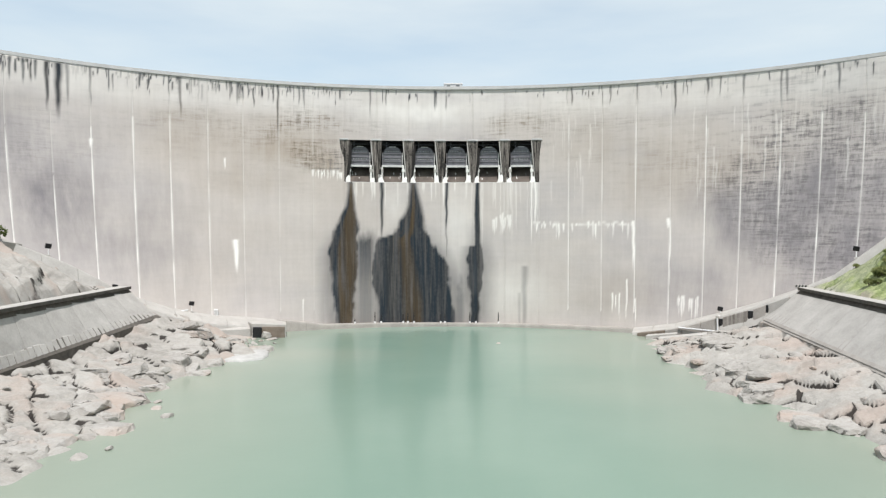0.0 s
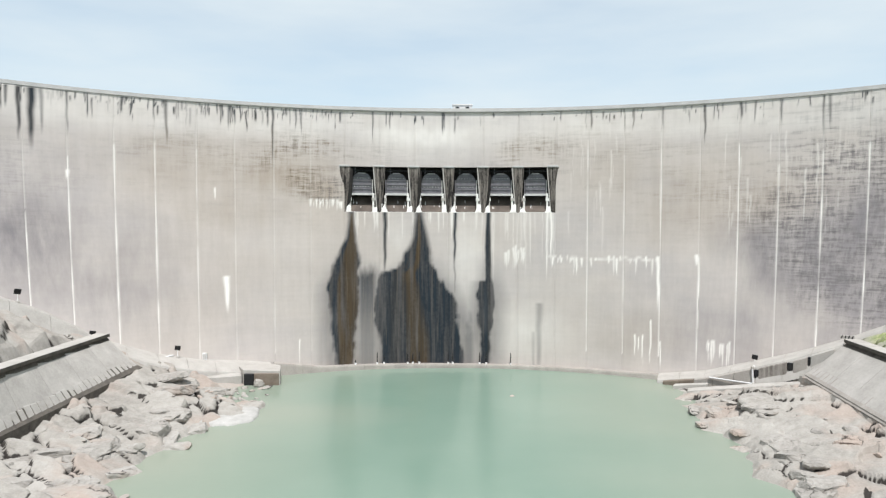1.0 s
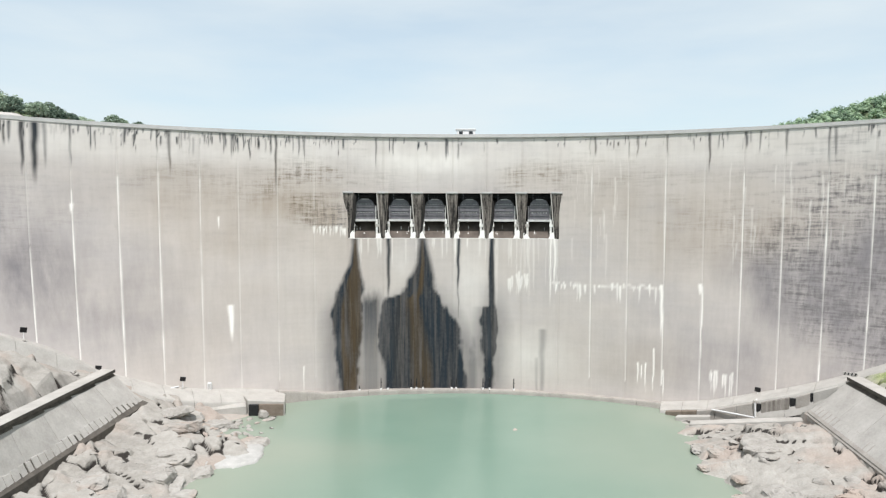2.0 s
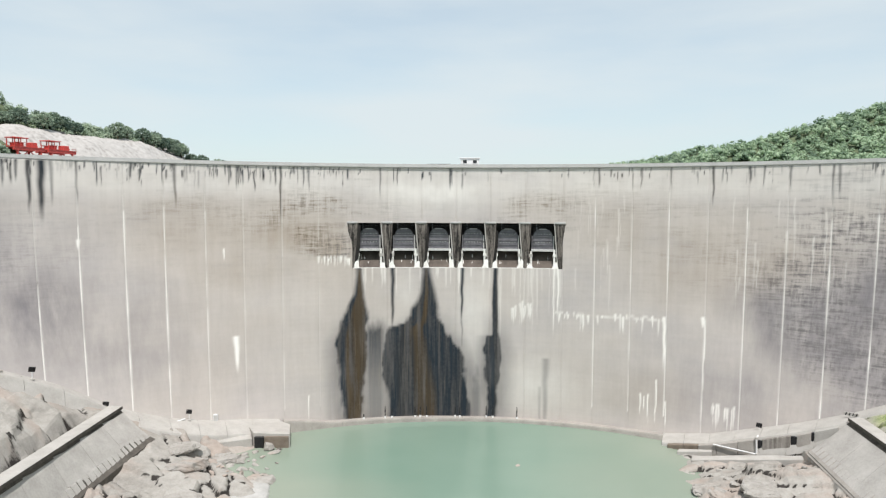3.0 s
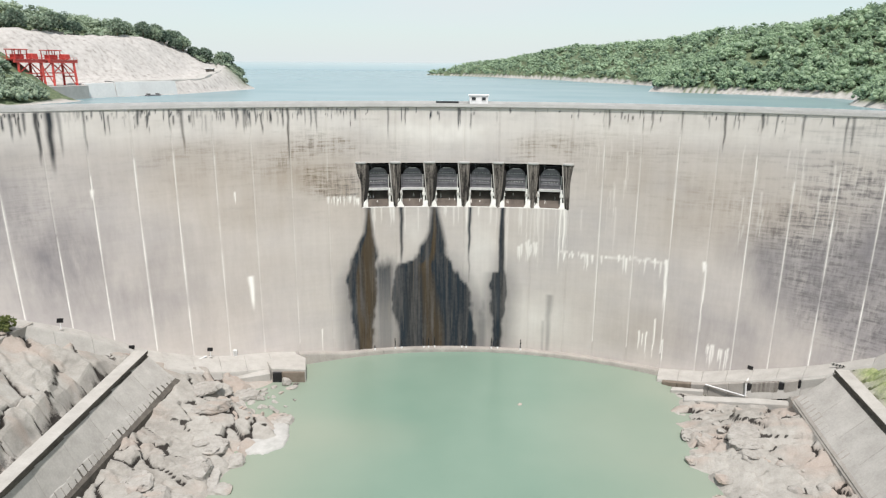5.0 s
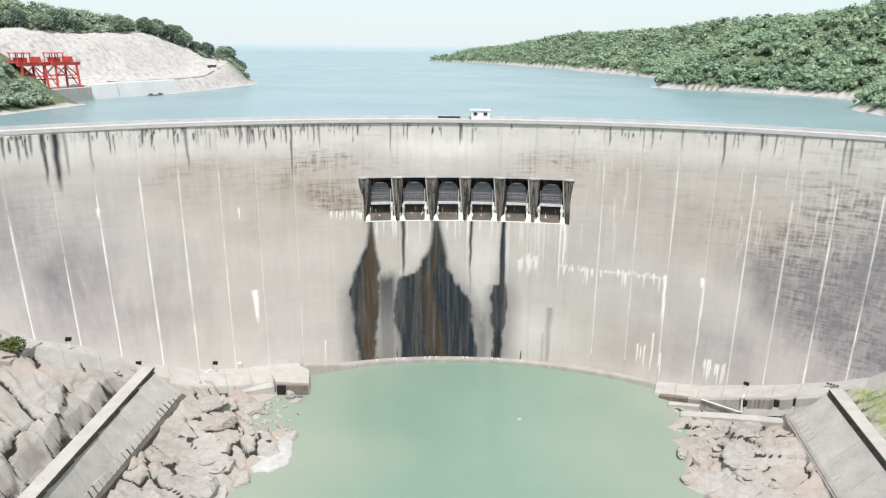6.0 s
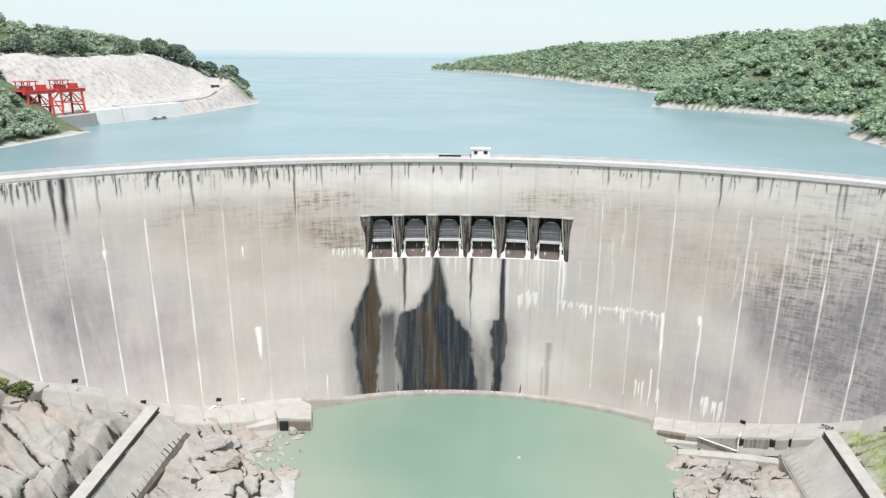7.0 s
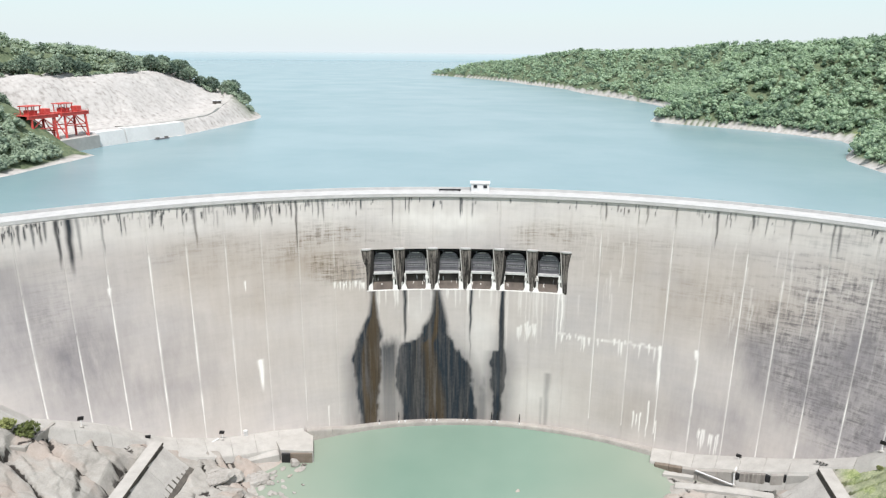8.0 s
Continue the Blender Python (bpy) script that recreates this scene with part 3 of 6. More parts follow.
    below = np.clip((93 - Z) / 7, 0, 1)
    film, earth = np.clip(1.75 * film * cloudy, 0, 0.95) * below, np.clip(1.5 * earth * cloudy, 0, 0.95) * below
    return np.clip(dark, 0, 1), np.clip(lime, 0, 1), mott, np.clip(brown, 0, 1), film, earth


dam = tagged(empty("arch_dam", (0, 302, 0)), label="tall pale concrete arch dam with lime and algae stains", category="dam", kind="structure")


def under(ob, parent):
    """Keeps world coordinates while ob hangs under a moved parent."""
    ob.parent = parent
    ob.matrix_parent_inverse = Matrix.Translation(-parent.location)
    return ob


Z_LEVELS = np.concatenate([np.linspace(-4, 60.8, 70)[:-1], np.linspace(60.8, 78.5, 21)[:-1], np.linspace(78.5, 100.2, 32)])


def dam_block(u0, u1):
    wide = abs(u0 + u1) / 2 > 185
    us = np.linspace(u0, u1, 5 if wide else max(3, int((u1 - u0) / 0.34)))
    zs = Z_LEVELS[::12] if wide else Z_LEVELS
    if zs[-1] < 100.2:
        zs = np.append(zs, 100.2)
    U, Z = np.meshgrid(us, zs)
    W = np.zeros(U.shape)
    W[:, 0] = W[:, -1] = 0.22                      # joint groove
    if not wide:
        W += (fbm(U * 0.25, Z * 0.5, 5) - 0.5) * 0.06
    phi = U / R_TOP
    rho = face_rho(phi, Z) + W
    X, Y = CX + rho * np.sin(phi), CY + rho * np.cos(phi)
    rows, cols = U.shape
    verts = np.stack([X, Y, Z], -1).reshape(-1, 3)
    idx = np.arange(rows * cols).reshape(rows, cols)
    keep = np.ones((rows - 1, cols - 1), bool)
    uc, zc = (U[:-1, :-1] + U[1:, 1:]) / 2, (Z[:-1, :-1] + Z[1:, 1:]) / 2
    keep &= ~((uc > SPILL_U0) & (uc < SPILL_U1) & (zc > SPILL_Z0) & (zc < SPILL_Z1))
    q = np.stack([idx[:-1, :-1], idx[:-1, 1:], idx[1:, 1:], idx[1:, :-1]], -1)[keep]
    n0 = len(verts)
    back = []
    for z in (-4.0, 100.2):
        for u in (u0, u1):
            ph = u / R_TOP
            back.append((CX + (R_TOP + 11.0) * math.sin(ph), CY + (R_TOP + 11.0) * math.cos(ph), z))
    verts = np.concatenate([verts, np.array(back)])
    faces = q.tolist()
    faces.append((n0, n0 + 2, n0 + 3, n0 + 1))
    faces.append(tuple(idx[-1, :]) + (n0 + 3, n0 + 2))
    faces.append(tuple(idx[:, 0][::-1]) + (n0, n0 + 2))
    faces.append(tuple(idx[:, -1]) + (n0 + 3, n0 + 1))
    ob = obj("block", verts, faces, M_DAM)
    under(ob, dam)
    col = np.zeros((len(verts), 6), np.float32)
    if not wide:
        col[:n0] = np.stack(stains(U, Z), -1).reshape(-1, 6)
    attr = ob.data.attributes.new("stain", "FLOAT_COLOR", "POINT")
    attr.data.foreach_set("color", np.ascontiguousarray(col[:, :4]).ravel())
    for k, name in ((3, "brown"), (4, "film"), (5, "earth")):
        attr = ob.data.attributes.new(name, "FLOAT", "POINT")
        attr.data.foreach_set("value", np.ascontiguousarray(col[:, k]))
    ob.data.polygons.foreach_set("use_smooth", [k < len(q) for k in range(len(faces))])


for a, b in zip(EDGES[:-1], EDGES[1:]):
    dam_block(a, b)

# crest: roadway, cornice, two parapets
under(arc_sweep("roadway", [(-0.5, 99.9), (12.5, 99.9), (12.5, 100.6), (-0.5, 100.6)], -262, 262, 4, M_CREST, None, "pale concrete crest roadway"), dam)
under(arc_sweep("cornice", [(-0.8, 100.15), (-0.5, 100.0), (-0.5, 100.62), (-0.8, 100.62)], -262, 262, 4, M_CREST, None), dam)
under(arc_sweep("parapet", [(-0.7, 100.6), (-0.35, 100.6), (-0.35, 101.4), (-0.7, 101.4)], -262, 262, 4, M_CREST, None), dam)
under(arc_sweep("parapet", [(12.0, 100.6), (12.4, 100.6), (12.4, 101.7), (12.0, 101.7)], -262, 262, 4, M_CREST, None), dam)
under(arc_sweep("kerb", [(2.0, 100.6), (2.3, 100.6), (2.3, 100.85), (2.0, 100.85)], -262, 262, 4, M_CONC, None), dam)

# ---------- spillway ----------
def sp(u, z, w=0.0):
    """A place in the spillway: like dp(), on an upright cylinder."""
    x, y, _ = dp(u, 70.0, w)
    return (x, y, z)


def bay_box(u0, u1, z0, z1, w0, w1):
    return hull([sp(u0, z0, w0), sp(u1, z0, w0), sp(u1, z0, w1), sp(u0, z0, w1),
                 sp(u0, z1, w0), sp(u1, z1, w0), sp(u1, z1, w1), sp(u0, z1, w1)])


spill = tagged(empty("spillway", sp(-2.5, 60.8, 3)), label="recessed spillway with six steel gates between concrete piers", category="spillway", kind="structure")


def put(name, vf, mat, label="", parent=None):
    ob = obj(name, vf[0], vf[1], mat, None, label)
    return under(ob, parent or spill)


BAY0, BAY_STEP, BAY_W = -41.6, 13.56, 9.4
for k in range(6):
    u0 = BAY0 + BAY_STEP * k
    u1 = u0 + BAY_W
    # back wall and soffit carry the bay's shade in their colour
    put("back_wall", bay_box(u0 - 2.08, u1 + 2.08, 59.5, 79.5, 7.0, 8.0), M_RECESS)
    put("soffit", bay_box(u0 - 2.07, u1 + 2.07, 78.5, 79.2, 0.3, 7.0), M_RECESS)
    # chute floor that falls towards the sill
    put("chute", hull([sp(u0 - 1.4, 60.0, 1.1), sp(u1 + 1.4, 60.0, 1.1), sp(u1 + 1.4, 60.0, 7.0), sp(u0 - 1.4, 60.0, 7.0),
                       sp(u0 - 1.4, 61.0, 1.1), sp(u1 + 1.4, 61.0, 1.1), sp(u1 + 1.4, 67.5, 7.0), sp(u0 - 1.4, 67.5, 7.0)]), M_CHUTE)
    put("sill", bay_box(u0 - 1.8, u1 + 1.8, 60.25, 60.95, 0.25, 1.1), M_LIME, "lime-crusted white sill")
def pier(k):
    """A pier that leans out towards its rounded cap."""
    uc = BAY0 - 2.08 + BAY_STEP * k
    lt, rt = (1.95, 2.1) if k == 0 else (2.3, 1.95) if k == 6 else (2.3, 2.1)
    n = 6
    rings = []
    for z, lo, hi, nose, depth in ((60.8, 0.9, 0.9, 0.9, 0.7), (66.0, 1.3, 1.25, 1.1, 0.4), (72.0, 0.5 * (1.2 + lt), 0.5 * (1.2 + rt), 1.3, 0.0), (78.5, lt, rt, 1.5, -0.45)):
        ring = [(uc - lo, z, 7.0)]
        for q in range(n + 1):
            a = math.pi * q / n
            mid, half = uc + (hi - lo) / 2, (hi + lo) / 2
            ring.append((mid - half * math.cos(a), z, depth + nose * 0.45 * (1 - math.sin(a))))
        ring.append((uc + hi, z, 7.0))
        rings.append([sp(*p) for p in ring])
    m = len(rings[0])
    f = []
    for i in range(len(rings) - 1):
        for j in range(m):
            a, b = i * m + j, i * m + (j + 1) % m
            f.append((a, b, b + m, a + m))
    f += [tuple(range(m))[::-1], tuple(range((len(rings) - 1) * m, len(rings) * m))]
    put("pier", (sum(rings, []), f), M_PIER)
    for s, wd in ((-1, lt), (1, rt)):       # pale worn edges of the pier's nose
        put("nose_edge", hull([sp(uc + s * .9 - .2, 60.9, .9), sp(uc + s * .9 + .2, 60.9, .9), sp(uc + s * .9 + .2, 60.9, 1.5), sp(uc + s * .9 - .2, 60.9, 1.5),
                               sp(uc + s * wd - .26, 78.4, .05), sp(uc + s * wd + .2, 78.4, .05), sp(uc + s * wd + .2, 78.4, .6), sp(uc + s * wd - .26, 78.4, .6)]), M_CONC_PALE if s < 0 else M_PIER)
    # rounded cap in front of the face
    v, n = [], 10
    for z, grow in ((78.3, 0.0), (78.6, 0.12), (79.05, 0.05)):
        for q in range(n + 1):
            a = math.pi * q / n
            half = (lt + rt) / 2 + grow
            v.append(sp(uc + (rt - lt) / 2 - half * math.cos(a), z, 0.25 - (1.0 + grow) * math.sin(a)))
        v.append(sp(uc, z, 0.6))
    m = n + 2
    f = [(i * m + j, i * m + (j + 1) % m, (i + 1) * m + (j + 1) % m, (i + 1) * m + j) for i in range(2) for j in range(m)]
    f += [tuple(range(m))[::-1], tuple(range(2 * m, 3 * m))]
    put("pier_cap", (v, f), M_CREST, "white rounded cap of the pier")
    for s in (-1, 1):                       # lime-crusted guide legs beside the gates
        if (k == 0 and s < 0) or (k == 6 and s > 0):
            continue
        ue = uc + s * 2.0
        put("guide_leg", bay_box(ue - .38 + s * .3, ue + .38 + s * .3, 61.0, 67.4 + .9 * (s < 0), 1.1, 2.2), M_LIME if s < 0 else M_RUNNY_LIME)
        put("guide_shoe", bay_box(ue - .7 + s * .2, ue + .7 + s * .2, 65.4, 66.5, .9, 2.3), M_CONC_PALE if k % 2 else M_LIME)


for k in range(7):
    pier(k)


def lime_run(k):
    """White runs of lime down the dark chute of a bay."""
    r = random.Random(k + 40)
    u0 = BAY0 + BAY_STEP * k
    for _ in range((3, 5, 4, 3, 3, 4)[k]):
        u, w, top = u0 + r.uniform(.6, BAY_W - .6), r.uniform(.12, .42), r.uniform(63.0, 66.5)
        a = (top - 61.0) / 6.5 * 5.9 + 1.1
        put("lime_run", hull([sp(u - w, 60.9, 1.02), sp(u + w, 60.9, 1.02), sp(u + w, 60.9, 1.4), sp(u - w, 60.9, 1.4),
                              sp(u - w * .35, top, a - .12), sp(u + w * .35, top, a - .12), sp(u + w * .35, top, a + .3), sp(u - w * .35, top, a + .3)]), M_RUNNY_LIME)


for k in range(6):
    lime_run(k)


def lime_foot(k, s):
    """White crust that fans out where a pier meets the sill."""
    r = random.Random(k * 5 + s)
    uc = BAY0 - 2.08 + BAY_STEP * k
    a, b, t = uc + s * 0.75, uc + s * r.uniform(2.6, 3.6), r.uniform(62.6, 64.6)
    a, b = min(a, b), max(a, b)
    m = uc + s * r.uniform(1.1, 1.7)
    put("lime_foot", hull([sp(a, 60.9, .18), sp(b, 60.9, .18), sp(b, 60.9, 1.6), sp(a, 60.9, 1.6),
                           sp(m - .4, t, .75), sp(m + .5, t, .75), sp(m + .5, t, 1.7), sp(m - .4, t, 1.7)]), M_LIME, "white lime crust at the pier's foot")


for k in range(7):
    for s in (-1, 1):
        if not (k == 0 and s < 0) and not (k == 6 and s > 0):
            lime_foot(k, s)

for k, z_hi, wide in ((0, 77.8, 1.5), (1, 66.5, .8), (2, 77.0, 1.1), (3, 69.0, .8), (4, 75.5, 1.2), (5, 65.0, .6)):
    uc = BAY0 - 2.08 + BAY_STEP * k
    f_hi = (z_hi - 60.8) / 17.7
    a0, a1 = uc + 0.75, uc + 0.8 + 1.25 * f_hi
    am, zm = (a0 + a1) / 2 + .25, (60.9 + z_hi) / 2
    for (p, zp, wp), (q, zq, wq) in (((a0, 60.9, wide * .8), (am, zm, wide)), ((am, zm, wide), (a1, z_hi, wide * .9))):
        put("wet_run", hull([sp(p, zp, .55), sp(p + wp, zp, .8), sp(p + wp, zp, 2.4), sp(p, zp, 2.4),
                             sp(q, zq, .35), sp(q + wq, zq, .7), sp(q + wq, zq, 2.4), sp(q, zq, 2.4)]), M_WET, "black wet streak on the pier's side")


def sluice_gate(k):
    u0 = BAY0 + BAY_STEP * k + 0.9
    u1 = u0 + BAY_W - 1.8
    uc = (u0 + u1) / 2
    g = tagged(empty("sluice_gate", sp(uc, 68, 2.5)), label="grey ribbed steel sluice gate, closed, in a spillway bay", category="sluice gate", group="spillway gates")
    # leaf with rounded upper corners
    ring = [(u0, 68.2), (u1, 68.2), (u1, 73.6), (u1 - .5, 74.8), (u1 - 1.4, 75.8), (u1 - 2.4, 76.2), (u0 + 2.4, 76.2), (u0 + 1.4, 75.8), (u0 + .5, 74.8), (u0, 73.6)]
    m = len(ring)
    v = [sp(u, z, 3.0) for u, z in ring] + [sp(u, z, 3.6) for u, z in ring]
    f = [tuple(range(m))[::-1], tuple(range(m, 2 * m))] + [(i, (i + 1) % m, (i + 1) % m + m, i + m) for i in range(m)]
    put("leaf", (v, f), M_GATE, "", g)
    for z in (70.0, 71.7, 73.4, 75.0):
        inset = 0.2 if z < 74 else 0.9
        put("rib", bay_box(u0 + inset, u1 - inset, z - .18, z + .18, 2.6, 3.0), M_GATE, "", g)
    for j in range(1, 5):
        u = u0 + (u1 - u0) * j / 5
        put("stiffener", bay_box(u - .12, u + .12, 68.6, 75.6, 2.75, 3.0), M_GATE, "", g)
    put("top_edge", bay_box(u0 + 2.4, u1 - 2.4, 76.0, 76.3, 2.6, 3.0), M_GATE_BEAM, "", g)
    for z in (70.9, 74.2):
        for j in range(6):
            u = u0 + 1.1 + (u1 - u0 - 2.2) * j / 5
            put("bracket", bay_box(u - .2, u + .2, z - .14, z + .14, 2.55, 3.0), M_GATE_BEAM, "", g)
    put("head_beam", bay_box(u0 - .5, u1 + .5, 77.0, 77.4, 2.6, 3.4), M_BLACK, "", g)
    put("lifting_chain", bay_box(u0 + 1.2, u0 + 1.5, 76.1, 78.4, 2.7, 2.95), M_GATE, "", g)
    put("bottom_beam", bay_box(u0 - .6, u1 + .6, 67.5, 68.3, 1.5, 3.2), M_GATE_BEAM, "pale horizontal bottom beam", g)
    for s, ue in ((-1, u0), (1, u1)):
        put("side_arm", bay_box(ue - .18 + s * .35, ue + .18 + s * .35, 66.0, 73.6, 2.2, 2.9), M_GATE_BEAM if s > 0 else M_GATE, "", g)


for k in range(6):
    sluice_gate(k)

# ---------- toe ledge along the foot of the dam ----------
LEDGE_U = [-262, -220, -172, -162, -150, -138, -129, -113, -98.5, -83, -69.6, -60, -53, 0, 62, 79, 95, 106, 115, 125, 141, 152, 220, 262]
LEDGE_Z = [105, 80, 38.0, 33.8, 28.9, 22.2, 17.3, 11.6, 8.2, 6.4, 4.4, 3.2, 2.0, 1.4, 1.5, 2.0, 4.8, 8.2, 11.0, 14.2, 20.4, 25.4, 80, 105]


def ledge_z(u):
    return float(np.interp(u, LEDGE_U, LEDGE_Z))


ledge = tagged(empty("toe_ledge", dp(0, 0, -2)), label="pale concrete ledge running along the dam's foot", category="ledge", kind="structure")


def ledge_piece(u0, u1, width, drop, mat, fall=0.0):
    n = max(2, int((u1 - u0) / 2.5))
    us = np.linspace(u0, u1, n)
    verts, faces = [], []
    for u in us:
        z = ledge_z(u)
        rag = 0.15 * math.sin(u * 1.7) + 0.1 * math.sin(u * 4.1)
        verts += [dp(u, z, 1.0), dp(u, z - fall * 0.25, -width * 0.5), dp(u, z - fall, -width + rag), dp(u, z - fall - 0.5, -width - 0.15 + rag), dp(u, z - drop - fall, -width - 0.3 + rag), dp(u, z - drop - fall, 1.0)]
    k = 6
    for i in range(n - 1):
        for j in range(k):
            a, b = i * k + j, i * k + (j + 1) % k
            faces.append((a, b, b + k, a + k))
    faces += [tuple(range(k)), tuple(range((n - 1) * k, n * k))[::-1]]
    return under(obj("slab", verts, faces, mat), ledge)


cuts = [-230, -190, -172, -160, -148, -136, -124, -113.1, -103, -93, -83, -72.1]
for a, b in zip(cuts[:-1], cuts[1:]):
    ledge_piece(a + .04, b - .04, 6.0 if a < -137 else 9.5, 5.5, M_CONC_PALE, 0.4 if a < -137 else 2.6)
cuts = [-71, -60, -48, -36, -24, -12, 0, 12, 24, 36, 48, 60, 69, 78]
for a, b in zip(cuts[:-1], cuts[1:]):
    ledge_piece(a + .04, b - .04, 2.6, 5.0, M_CONC)
cuts = [78, 86, 95, 104, 113, 122, 131, 141, 152, 190, 230]
for a, b in zip(cuts[:-1], cuts[1:]):
    ledge_piece(a + .04, b - .04, 8.2 if a < 141 else 5.0, 6.5, M_CONC_PALE, 1.0)

# ---------- ground: one sheet, river banks below the dam, hills round the lake ----------
LEFT_SHORE = [(-900, -90), (60, -66), (108, -67), (126, -67.5), (138, -65.5), (149, -69), (166, -74), (177, -71.5), (187, -72), (207, -69), (216, -66), (224, -58.5), (229, -58), (236, -62),
              (243, -74), (253, -79.6), (262, -76), (300, -72)]
RIGHT_SHORE = [(-900, 110), (60, 92), (144, 76), (154, 78), (164, 74), (177, 67), (183, 69), (196, 72), (205, 71.5), (215, 67.3), (224, 70), (244, 71.5), (250, 72.8), (257, 77), (300, 79)]
LAKE_LEFT = [(200, -196), (300, -222), (358, -229), (400, -225), (438, -222), (455, -246), (470, -258), (482, -244), (491, -235), (543, -213), (600, -205), (650, -199), (673, -194.5), (690, -196), (715, -202), (750, -218), (785, -250),
             (830, -340), (900, -520), (2000, -1900), (5000, -5200)]
LAKE_RIGHT = [(200, 200), (300, 222), (417, 226), (459, 228), (480, 238), (530, 270), (563, 276), (606, 257), (645, 226), (690, 178), (705, 169), (715, 178), (780, 236), (938, 230), (1050, 212), (1182, 177),
              (1300, 168), (1450, 120), (1600, 82), (1780, 10), (1900, -50), (2004, -111), (2060, -60), (2300, 300), (3000, 1500), (5000, 4900)]


def shore(knots, y):
    return np.interp(y, [a for a, _ in knots], [b for _, b in knots])


def sstep(a, b, x):
    t = np.clip((x - a) / (b - a), 0, 1)
    return t * t * (3 - 2 * t)


def left_wall_top(y):
    return -106.3 - (y - 171) * 0.033


def left_wall_foot(y):
    return -101.9 + (y - 171) * 0.048, 7.2 + (y - 171) * 0.041


def right_wall_top(y):
    return 114.2 + (y - 184) * 0.122


def right_wall_foot(y):
    return 102.5 + (y - 184) * 0.105, 8.2 + (y - 184) * 0.03


def downstream(x, y):
    """Bank heights below the dam; returns height, rockiness, greenness."""
    wob = (fbm(x * 0.06, y * 0.06, 11) - 0.5) * 9 + (fbm(x * 0.3, y * 0.3, 12) - 0.5) * 4.5
    # left
    dl = shore(LEFT_SHORE, y) - x + wob * 0.5
    fx, fz = left_wall_foot(y)
    tx = left_wall_top(y)
    span = np.maximum(shore(LEFT_SHORE, y) - fx, 8)
    low = np.where(dl > 0, (fz - 0.6) * np.clip(dl / span, 0, 1.05) ** 0.75, dl * 0.35)
    mid = fz - 1.5 + (18.5 - fz) * np.clip((fx - x) / (fx - tx), 0, 1)
    away = np.clip(tx - 3.0 - x, 0, None)
    steep = 0.66 - 0.14 * sstep(214, 240, y)
    hi = 20.6 + away * steep * (0.88 + 0.24 * fbm(x * 0.02, y * 0.02, 13))
    hl = np.where(x > fx, low, np.where(x > tx - 1.0, mid, hi))
    # right
    dr = x - shore(RIGHT_SHORE, y) + wob * 0.5
    fx, fz = right_wall_foot(y)
    tx = right_wall_top(y)
    span = np.maximum(fx - shore(RIGHT_SHORE, y), 8)
    low = np.where(dr > 0, (fz - 0.6) * (1 - 0.35 * sstep(228, 246, y)) * np.clip(dr / span, 0, 1.05) ** 0.7, dr * 0.35)
    mid = fz - 1.5 + (18.0 - fz) * np.clip((x - fx) / (tx - fx), 0, 1)
    away = np.clip(x - tx - 3.0, 0, None)
    hi = 20.4 + away * 0.62 * (0.75 + 0.5 * fbm(x * 0.02, y * 0.02, 14))
    hr = np.where(x < fx, low, np.where(x < tx + 1.0, mid, hi))
    h = np.where(x < 0, hl, hr)
    h = np.maximum(h, -7.0)
    h = np.minimum(h, 150 + 20 * fbm(x * 0.01, y * 0.01, 15))
    on_bank = sstep(-1.5, 1.5, np.where(x < 0, dl, dr))
    green = np.where(x > 0, sstep(2, 7, x - right_wall_top(y)) * (0.7 + 0.3 * (fbm(x * 0.09, y * 0.09, 16) > 0.44)), sstep(150, 185, -x) * 0.8)
    return h, on_bank, green


